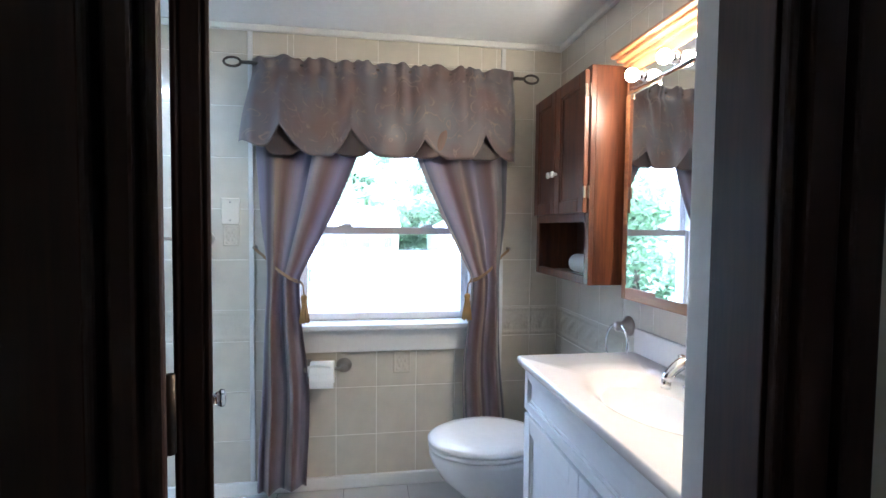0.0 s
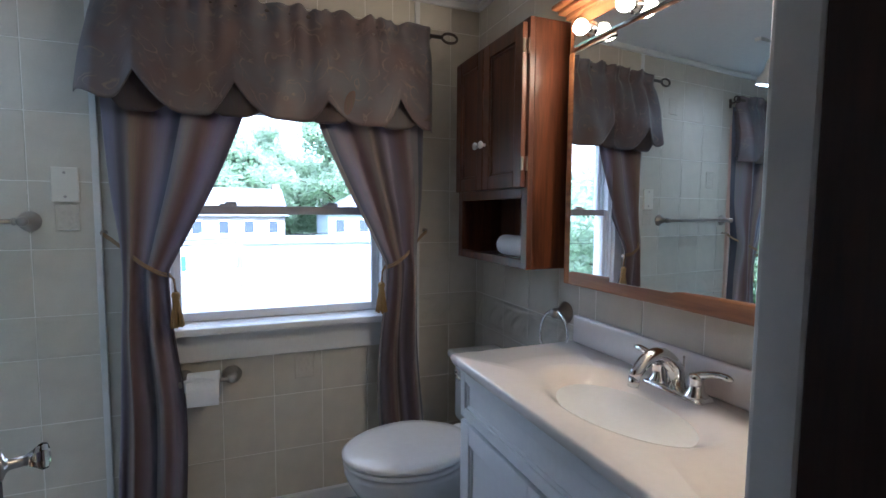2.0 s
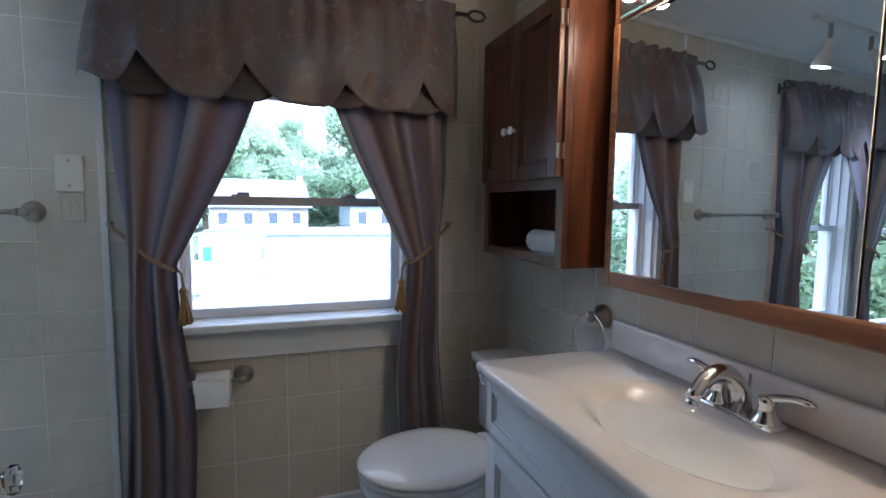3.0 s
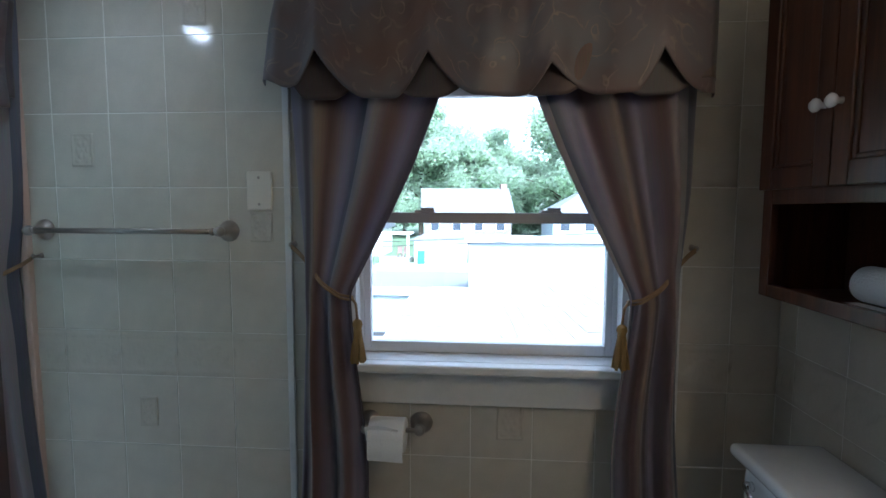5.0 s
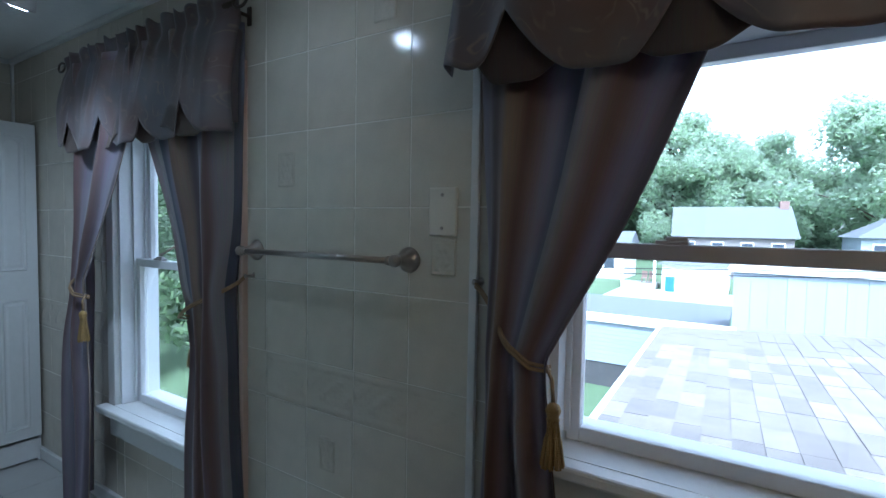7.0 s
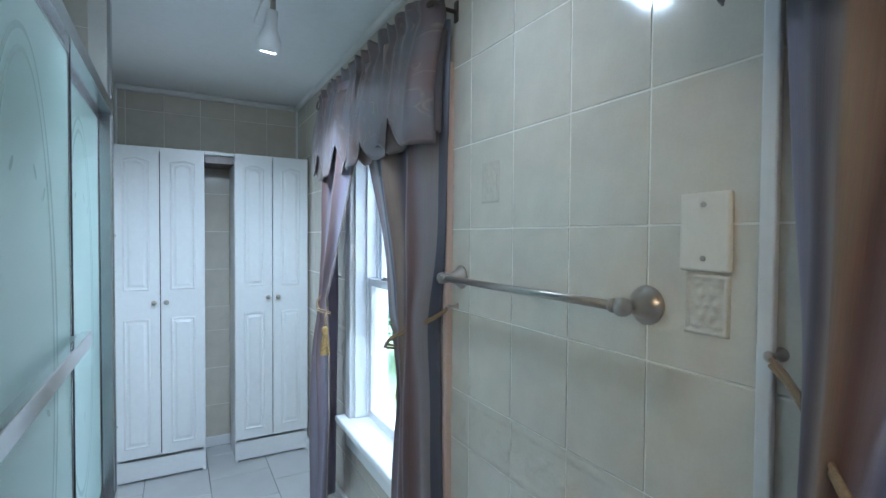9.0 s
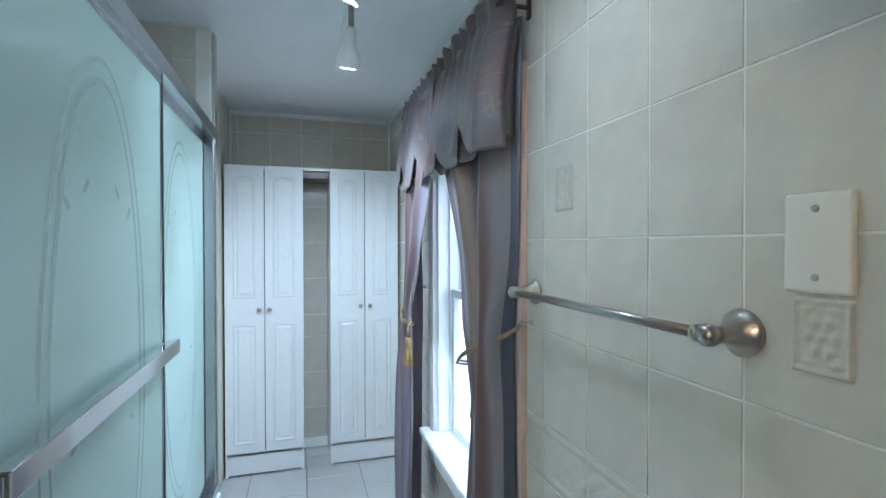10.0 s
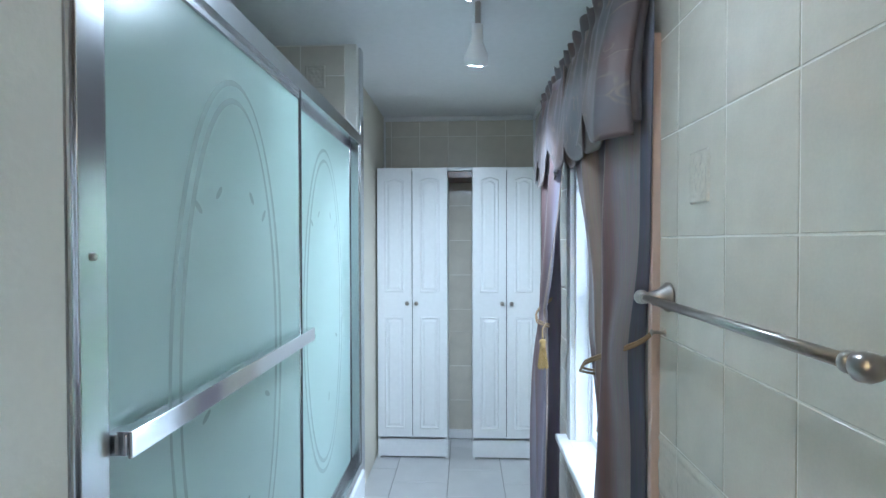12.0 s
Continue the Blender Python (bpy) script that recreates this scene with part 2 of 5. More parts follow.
M_CLOTH = stripes("striped_satin", [(0.0, (0.132, 0.146, 0.202)), (0.14, (0.335, 0.302, 0.375)), (0.30, (0.205, 0.125, 0.122)),
                                    (0.40, (0.350, 0.268, 0.220)), (0.50, (0.150, 0.117, 0.138)), (0.64, (0.335, 0.300, 0.385)),
                                    (0.80, (0.232, 0.150, 0.150)), (0.93, (0.350, 0.325, 0.350))])
M_VALANCE = brocade("brocade", (0.120, 0.077, 0.072), (0.215, 0.165, 0.140), (0.118, 0.112, 0.128))
M_UNDER = stripes("striped_lining", [(0.0, (0.110, 0.095, 0.105)), (0.3, (0.150, 0.090, 0.070)), (0.55, (0.100, 0.085, 0.090)), (0.8, (0.170, 0.120, 0.095))])
M_BULB = lamp_glow("lit_bulb", (1.0, 0.73, 0.43), 15.5)
M_SPOTGLOW = lamp_glow("spot_lens", (0.92, 0.97, 1.0), 9.0)
M_FROST = bpy.data.materials.new("frosted_glass")
M_FROST.use_nodes = True
_b = M_FROST.node_tree.nodes["Principled BSDF"]
_b.inputs["Base Color"].default_value = (0.60, 0.76, 0.71, 1)
_b.inputs["Roughness"].default_value = 0.28
_b.inputs["Transmission Weight"].default_value = 0.35
_b.inputs["Coat Weight"].default_value = 0.25
_b.inputs["Coat Roughness"].default_value = 0.18
M_ETCH = mat("etched_line", (0.40, 0.50, 0.47), 0.5, var=0.1, scale=30)


# ---------------- mesh helpers ----------------
def mesh_of(name, bm, material, smooth=False):
    me = bpy.data.meshes.new(name)
    bm.normal_update()
    bm.to_mesh(me)
    bm.free()
    me.materials.append(material)
    if smooth:
        for p in me.polygons:
            p.use_smooth = True
    return me


def part(name, bm, material, parent=None, label="", smooth=False):
    ob = new(name, mesh_of(name, bm, material, smooth))
    if parent is not None:
        ob.parent = parent
    if label:
        ob["label"] = label
    return ob


def thing(name, at, label, category, group="", kind=""):
    ob = new(name)
    ob.location = at
    ob.empty_display_size = 0.05
    return tagged(ob, label, category, group, kind)


def add_box(bm, lo, hi, bevel=0.0, seg=2):
    lo, hi = Vector(lo), Vector(hi)
    r = bmesh.ops.create_cube(bm, size=1.0, matrix=Matrix.LocRotScale((lo + hi) / 2, None, hi - lo))
    if bevel > 0:
        es = list({e for v in r["verts"] for e in v.link_edges})
        bmesh.ops.bevel(bm, geom=es, offset=bevel, segments=seg, affect="EDGES", profile=0.5)
    return bm


def box(lo, hi, bevel=0.0, seg=2):
    return add_box(bmesh.new(), lo, hi, bevel, seg)


def add_cyl(bm, a, b, r1, r2=None, n=20):
    a, b = Vector(a), Vector(b)
    d = b - a
    m = Matrix.Translation((a + b) / 2) @ d.to_track_quat("Z", "Y").to_matrix().to_4x4()
    bmesh.ops.create_cone(bm, cap_ends=True, segments=n, radius1=r1, radius2=r1 if r2 is None else r2, depth=d.length, matrix=m)
    return bm


def cyl(a, b, r1, r2=None, n=20):
    return add_cyl(bmesh.new(), a, b, r1, r2, n)


def add_lathe(bm, profile, origin, axis=(0, 0, 1), n=24):
    """Turns (radius, height) pairs round an axis."""
    q = Vector(axis).to_track_quat("Z", "Y").to_matrix()
    rings = []
    for r, h in profile:
        rings.append([bm.verts.new(Vector(origin) + q @ Vector((r * math.cos(2 * math.pi * i / n), r * math.sin(2 * math.pi * i / n), h))) for i in range(n)])
    for a, b in zip(rings, rings[1:]):
        for i in range(n):
            bm.faces.new((a[i], a[(i + 1) % n], b[(i + 1) % n], b[i]))
    bm.faces.new(rings[0][::-1])
    bm.faces.new(rings[-1])
    return bm


def lathe(profile, origin, axis=(0, 0, 1), n=24):
    return add_lathe(bmesh.new(), profile, origin, axis, n)


def add_tube(bm, pts, r, n=10):
    """A round bar along points."""
    pts = [Vector(p) for p in pts]
    rings = []
    up = Vector((0.13, 0.31, 0.94))
    for i, p in enumerate(pts):
        d = (pts[min(i + 1, len(pts) - 1)] - pts[max(i - 1, 0)]).normalized()
        s = d.cross(up).normalized()
        t = s.cross(d)
        rr = r[i] if isinstance(r, (list, tuple)) else r
        rings.append([bm.verts.new(p + rr * (math.cos(2 * math.pi * k / n) * s + math.sin(2 * math.pi * k / n) * t)) for k in range(n)])
    for a, b in zip(rings, rings[1:]):
        for k in range(n):
            bm.faces.new((a[k], a[(k + 1) % n], b[(k + 1) % n], b[k]))
    bm.faces.new(rings[0][::-1])
    bm.faces.new(rings[-1])
    return bm


def tube(pts, r, n=10):
    return add_tube(bmesh.new(), pts, r, n)


def grid_bm(f, nu, nv, uv=None, thick=0.0):
    """A sheet from f(u, v); uv gives its cloth coordinates."""
    bm = bmesh.new()
    lay = bm.loops.layers.uv.new("cloth")
    vs = [[bm.verts.new(f(i / nu, j / nv)) for i in range(nu + 1)] for j in range(nv + 1)]
    for j in range(nv):
        for i in range(nu):
            fc = bm.faces.new((vs[j][i], vs[j][i + 1], vs[j + 1][i + 1], vs[j + 1][i]))
            for lp, (a, b) in zip(fc.loops, ((i, j), (i + 1, j), (i + 1, j + 1), (i, j + 1))):
                lp[lay].uv = uv(a / nu, b / nv) if uv else (a / nu, b / nv)
    return bm


def wall_boxes(bm, u0, u1, z0, z1, holes, make):
    """Fills u0..u1 by z0..z1 with boxes round rectangular holes (u0, u1, z0, z1)."""
    us = sorted({u0, u1, *[h[0] for h in holes], *[h[1] for h in holes]})
    for a, b in zip(us, us[1:]):
        cuts = sorted((h[2], h[3]) for h in holes if h[0] < (a + b) / 2 < h[1])
        z = z0
        for c0, c1 in cuts:
            if c0 > z:
                make(bm, a, b, z, c0)
            z = c1
        if z < z1:
            make(bm, a, b, z, z1)


# ---------------- plan ----------------
CEIL = 2.165
WY = 2.70          # face of the window wall's tiles
RX = 1.255         # face of the vanity wall's tiles
BX = -3.16         # face of the far wall's tiles
SY = 1.762         # plane of the shower doors
TX0, TX1 = -1.95, -0.430   # the tub's ends
HY0, HY1 = 0.87, 0.97       # wall of the doorway
WIN = ((0.395, 0.80, 1.680, 0.425, 0.438), (-1.595, 0.475, 1.685, 0.395, 0.625))   # centre, sill, head, half width, rail height

# ---- setting ----
holes = [(c - hw, c + hw, z0, z1) for c, z0, z1, hw, _ in WIN]
bm = bmesh.new()
wall_boxes(bm, BX - 0.12, RX + 0.12, -0.1, CEIL + 0.1, holes, lambda b, a, c, z0, z1: add_box(b, (a, WY + 0.0016, z0), (c, WY + 0.17, z1)))
tagged(part("wall_north", bm, M_GROUT), "cream tiled outer wall with two windows", "wall", kind="structure")
tagged(part("wall_east", box((RX + 0.0016, HY0, -0.1), (RX + 0.12, WY + 0.006, CEIL + 0.1)), M_GROUT), "cream tiled wall behind the vanity", "wall", kind="structure")
tagged(part("wall_west", box((BX - 0.12, 1.58, -0.1), (BX - 0.0016, WY + 0.006, CEIL + 0.1)), M_GROUT), "cream tiled wall behind tall cabinets", "wall", kind="structure")
bm = bmesh.new()
add_box(bm, (BX - 0.12, 1.50, -0.1), (TX0 - 0.08, 1.688, CEIL + 0.1))
tagged(part("wall_closet", bm, M_WALL), "cream wall beside the tall cabinets", "wall", kind="structure")
tagged(part("wall_tub_end", box((TX0 - 0.08, 0.95, -0.1), (TX0 - 0.002, 1.776, CEIL + 0.1)), M_GROUT), "tiled end wall of the tub", "wall", kind="structure")
tagged(part("wall_tub_back", box((TX0 - 0.08, 0.88, -0.1), (-0.33, 0.95, CEIL + 0.1)), M_WALL), "cream wall behind the tub", "wall", kind="structure")
tagged(part("wall_tub_near", box((TX1 + 0.002, 0.95, -0.1), (-0.262, SY + 0.03, CEIL + 0.1)), M_WALL), "cream wall at the head of the tub", "wall", kind="structure")
bm = bmesh.new()
wall_boxes(bm, -0.35, RX + 0.12, -0.1, CEIL + 0.1, [(0.0195, 0.7805, -0.1, 2.0525)], lambda b, a, c, z0, z1: add_box(b, (a, HY0, z0), (c, HY1, z1)))
tagged(part("wall_south", bm, M_WALL), "plaster wall with the dark door frame", "wall", kind="structure")
bm = bmesh.new()
add_box(bm, (-1.0, -1.2, -0.1), (-0.9, HY0, 2.5))
add_box(bm, (1.6, -1.2, -0.1), (1.7, HY0, 2.5))
add_box(bm, (-1.0, -1.3, -0.1), (1.7, -1.2, 2.5))
add_box(bm, (-1.0, HY0, -0.1), (-0.35, 0.88, 2.5))
add_box(bm, (RX + 0.12, HY0, -0.1), (1.7, 1.0, 2.5))
tagged(part("wall_hall", bm, M_WALL), "plain plaster walls of the hallway", "wall", kind="structure")
tagged(part("ceiling_hall", box((-1.0, -1.3, 2.30), (1.7, HY0, 2.4)), M_CEIL), "plain white hallway ceiling", "ceiling", kind="structure")
tagged(part("ceiling", box((BX - 0.12, HY0, CEIL), (RX + 0.12, WY + 0.17, CEIL + 0.1)), M_CEIL), "matt white painted ceiling", "ceiling", kind="structure")
tagged(part("floor", box((BX - 0.12, -1.3, -0.12), (1.7, WY + 0.17, -0.005)), M_FGROUT), "grey ceramic tile floor laid in running bond", "floor", kind="structure")

# crown strips and baseboards
bm = bmesh.new()
add_box(bm, (BX, WY - 0.018, CEIL - 0.03), (RX, WY + 0.004, CEIL), 0.006)
add_box(bm, (RX - 0.018, HY1, CEIL - 0.03), (RX + 0.004, WY - 0.02, CEIL), 0.006)
add_box(bm, (BX - 0.004, 1.69, CEIL - 0.03), (BX + 0.018, WY - 0.02, CEIL), 0.006)
tagged(part("trim", bm, M_TRIM), "narrow white moulding under the ceiling", "moulding", kind="structure")
bm = bmesh.new()
add_box(bm, (BX, WY - 0.016, 0), (RX, WY + 0.004, 0.062), 0.005)
add_box(bm, (BX - 0.004, 1.69, 0), (BX + 0.016, WY - 0.02, 0.062), 0.005)
add_box(bm, (RX - 0.016, 1.92, 0), (RX + 0.004, WY - 0.02, 0.062), 0.005)
tagged(part("baseboard", bm, M_WHITE), "low white painted baseboard", "baseboard", kind="structure")
for lo, hi in (((-0.233, WY - 0.010, 0.062), (-0.211, WY + 0.004, CEIL - 0.03)), ((0.947, WY - 0.010, 0.062), (0.969, WY + 0.004, CEIL - 0.03)),
               ((BX, WY - 0.012, 0.062), (BX + 0.02, WY + 0.004, CEIL - 0.03)), ((BX, 1.690, 0.062), (BX + 0.02, 1.702, CEIL - 0.03))):
    tagged(part("batten", box(lo, hi, 0.003), M_TRIM), "slim white upright strip on the tiled wall", "trim", kind="structure")
tagged(part("side_strip", box((-1.108, WY - 0.020, 0.062), (-1.086, WY + 0.004, 1.823), 0.003), M_PEACH), "upright peach painted strip beside the curtain", "trim", kind="structure")


# ---- windows ----
def window(n, cx, z0, z1, hw, rail, label):
    w = thing("window_%d" % n, (cx, WY, z0), label, "window", kind="structure")
    a, b = -hw, hw
    h = z1 - z0
    bm = bmesh.new()
    for x in (a - 0.06, b):
        add_box(bm, (x, -0.018, 0.0), (x + 0.06, 0.004, h + 0.06), 0.004)
    add_box(bm, (a, -0.018, h), (b, 0.004, h + 0.06), 0.004)
    part("casing", bm, M_TRIM, w)
    bm = bmesh.new()
    add_box(bm, (a, 0.004, 0.005), (a + 0.018, 0.165, h))
    add_box(bm, (b - 0.018, 0.004, 0.005), (b, 0.165, h))
    add_box(bm, (a + 0.018, 0.004, h - 0.018), (b - 0.018, 0.165, h))
    add_box(bm, (a + 0.018, 0.106, -0.002), (b - 0.018, 0.165, 0.028))
    for x in (a + 0.018, b - 0.030):
        add_box(bm, (x, 0.105, 0.028), (x + 0.012, 0.115, h - 0.018))
        add_box(bm, (x, 0.055, 0.028), (x + 0.012, 0.064, h - 0.018))
    part("window_frame", bm, M_VINYL, w)
    part("window_sill", box((a - 0.07, -0.068, -0.024), (b + 0.07, -0.018, 0.004), 0.007), M_WHITE, w)
    part("stool", box((a + 0.001, -0.020, -0.02), (b - 0.001, 0.072, 0.004), 0.001), M_WHITE, w)
    part("apron", box((a - 0.045, -0.020, -0.135), (b + 0.045, 0.004, -0.024), 0.004), M_TRIM, w)
    for nm, ya, za, zb, st in (("lower_sash", 0.066, 0.005, rail + 0.022, 0.030), ("upper_sash", 0.116, rail - 0.012, h - 0.018, 0.028)):
        bm = bmesh.new()
        xa, xb = a + 0.020, b - 0.020
        add_box(bm, (xa, ya, za), (xa + st, ya + 0.036, zb), 0.003)
        add_box(bm, (xb - st, ya, za), (xb, ya + 0.036, zb), 0.003)
        add_box(bm, (xa + st, ya, za), (xb - st, ya + 0.036, za + (0.034 if nm == "lower_sash" else 0.026)), 0.003)
        if nm == "upper_sash":
            add_box(bm, (xa + st, ya, zb - 0.03), (xb - st, ya + 0.036, zb), 0.003)
        s = part(nm, bm, M_VINYL, w)
        if nm == "lower_sash":
            part("meeting_rail", box((xa + st, ya - 0.002, zb - 0.034), (xb - st, ya + 0.036, zb), 0.003), M_RAIL if n == 1 else M_VINYL, s)
            for x in (-0.20, 0.20):
                bm = bmesh.new()
                add_box(bm, (x - 0.032, ya + 0.002, zb), (x + 0.032, ya + 0.03, zb + 0.008), 0.003)
                add_box(bm, (x - 0.012, ya + 0.004, zb + 0.008), (x + 0.030, ya + 0.02, zb + 0.016), 0.003)
                part("sash_lock", bm, M_RAIL, s)
        pane = part("pane", box((xa + st, ya + 0.016, za + 0.03), (xb - st, ya + 0.019, zb - 0.028)), M_PANE, s, "clear glass pane")
        pane.visible_shadow = False
    return w


window(1, *WIN[0], "white double-hung window over a shingled roof")
window(2, *WIN[1], "white double-hung window facing leafy trees")


# ---- curtains ----
def smooth(t):
    t = max(0.0, min(1.0, t))
    return t * t * (3 - 2 * t)


def curtain_panel(side, reach, out, seed):
    """One tied-back panel. side -1 hangs at the lower x. Local x runs from the window's centre outward."""
    ph = seed * 1.7
    top, tie, low = 1.93, 1.03, 0.06

    def outer(z):
        if z > tie:
            return 0.585 - 0.045 * math.exp(-((z - tie) / 0.22) ** 2)
        return 0.54 + 0.045 * smooth((tie - z) / 0.8)

    def f(u, v):
        z = top + (low - top) * v
        if z > tie:
            i = 0.388 - (0.388 - reach) * min(1.0, ((z - tie) / (1.62 - tie))) ** 0.95
        else:
            i = 0.388 - 0.030 * smooth((tie - z) / 0.55)
        o = outer(z)
        pinch = math.exp(-((z - tie) / 0.15) ** 2)
        x = i + (o - i) * u
        # few broad folds: a flat sweep beside the glass, rounder pipes toward the wall
        spread = 0.35 + 0.65 * smooth(u / 0.45) if z > tie else 1.0
        ang = u * 12.5 + ph + 0.8 * math.sin(z * 1.7 + ph) + 3.0 * u * u
        ridge = 1.0 - 2.0 * abs(math.sin(ang * 0.5)) ** 1.4
        fold = 0.85 * ridge + 0.18 * math.sin(u * 24 + 2 * ph + z * 1.6) + 0.06 * math.sin(u * 57 - 3 * z)
        amp = 0.030 * spread * (1 - 0.50 * pinch)
        sag = 0.010 * math.sin(13 * u - 6 * z + ph) * math.exp(-((z - tie - 0.22) / 0.2) ** 2)
        y = -0.098 - out * (0.5 + 0.5 * smooth((1.5 - z) / 1.2)) * (1 - 0.5 * pinch) - amp * fold - sag - 0.022 * pinch - 0.010 * math.sin(5 * u + 3.1 * z + ph) * (1 - pinch)
        if u > 0.88:
            k = (u - 0.88) / 0.12
            y = y * (1 - k * k) - 0.028 * k * k
        if u < 0.05:
            y -= 0.010 * (1 - u / 0.05)
        x += 0.007 * math.sin(z * 7 + ph) * (1 - pinch) + (0.0 if side > 0 else 0.003)
        zz = z - 0.03 * (u - 0.3) * smooth((v - 0.9) / 0.1)
        return Vector((side * x, y, zz))

    return grid_bm(f, 150, 80, uv=lambda u, v: (u * 0.92 + seed * 0.37, v * 1.9))


CUSPS = (-0.655, -0.458, -0.163, 0.155, 0.430, 0.60)
RISE = (0.0, 0.112, 0.108, 0.070, 0.100, 0.0)


def valance_bottom(x):
    """Lower edge: rounded scallops that meet in pointed notches."""
    for k, (a, b) in enumerate(zip(CUSPS, CUSPS[1:])):
        if a <= x <= b:
            up = RISE[k] * max(0.0, 1 - (x - a) / 0.125) ** 1.6
            dn = RISE[k + 1] * max(0.0, 1 - (b - x) / (0.085 if x < 0 else 0.060)) ** 1.4
            return (1.638 - 0.055 * smooth((x + 0.60) / 0.10) if k == 0 else 1.574) + max(up, dn) - 0.010 * math.sin(math.pi * (x - a) / (b - a))
    return 1.60


def valance_layer(front, seed):
    x0, x1, top = -0.60, 0.60, 1.985

    def f(u, v):
        x = x0 + (x1 - x0) * u
        flare = smooth(v) * (0.055 * (1 - u / 0.06) if u < 0.06 else 0.0)
        if front:
            zb = valance_bottom(x)
        else:
            near = min(abs(x - c) for c in CUSPS[1:-1])
            zb = 1.566 + 0.040 * smooth((near - 0.03) / 0.09) + 0.060 * smooth((-0.50 - x) / 0.08)
        ruff = 0.005 * math.sin(u * 118 + 2.2 * math.sin(u * 31) + seed) + 0.006 * math.sin(u * 47 + 2 * seed)
        tp = top + ruff if front else 1.90
        z = tp + (zb - tp) * v
        g = (1 - v) ** 2 * math.sin(u * 92 + 0.9 * math.sin(u * 23) + seed) + v * math.sin(u * 30 + 1.3 * math.sin(u * 11) + seed)
        near_rod = math.exp(-((z - 1.93) / 0.03) ** 2)
        amp = 0.012 * (1 - v) ** 2 + 0.011 * v
        y = -0.140 - amp * g - 0.036 * smooth(v * 1.4) + 0.012 * near_rod
        if not front:
            y = -0.130 - 0.027 * smooth(v * 1.4) - 0.004 * math.sin(u * 26 + seed)
        else:
            # hems of the scallops curl forward at the notches
            near = min((abs(x - c) for c in CUSPS[1:-1]))
            y -= 0.010 * math.exp(-(near / 0.05) ** 2) * smooth((v - 0.5) * 2)
        if u < 0.04 or u > 0.96:
            k = (0.04 - u) / 0.04 if u < 0.04 else (u - 0.96) / 0.04
            y += (0.128 if u < 0.5 else 0.085) * k * k
        y -= 0.010 * math.sin(v * 5 + u * 19 + seed) * v + 0.0012 * math.sin(v * 13 + u * 61)
        return Vector((x - flare, y, z))

    return grid_bm(f, 260, 30, uv=lambda u, v: (u * 1.5 + seed, v * 0.45))


def rope_points(side):
    pts = []
    for k in range(13):
        t = k / 12
        x = 0.60 - 0.02 * math.sin(math.pi * t) - (0.60 - 0.390) * t
        z = 1.16 - 0.145 * t - 0.018 * math.sin(math.pi * t)
        y = -0.030 - 0.120 * smooth(t * 1.6) + (0.05 * smooth((t - 0.85) / 0.15))
        pts.append((side * x, y, z))
    return pts


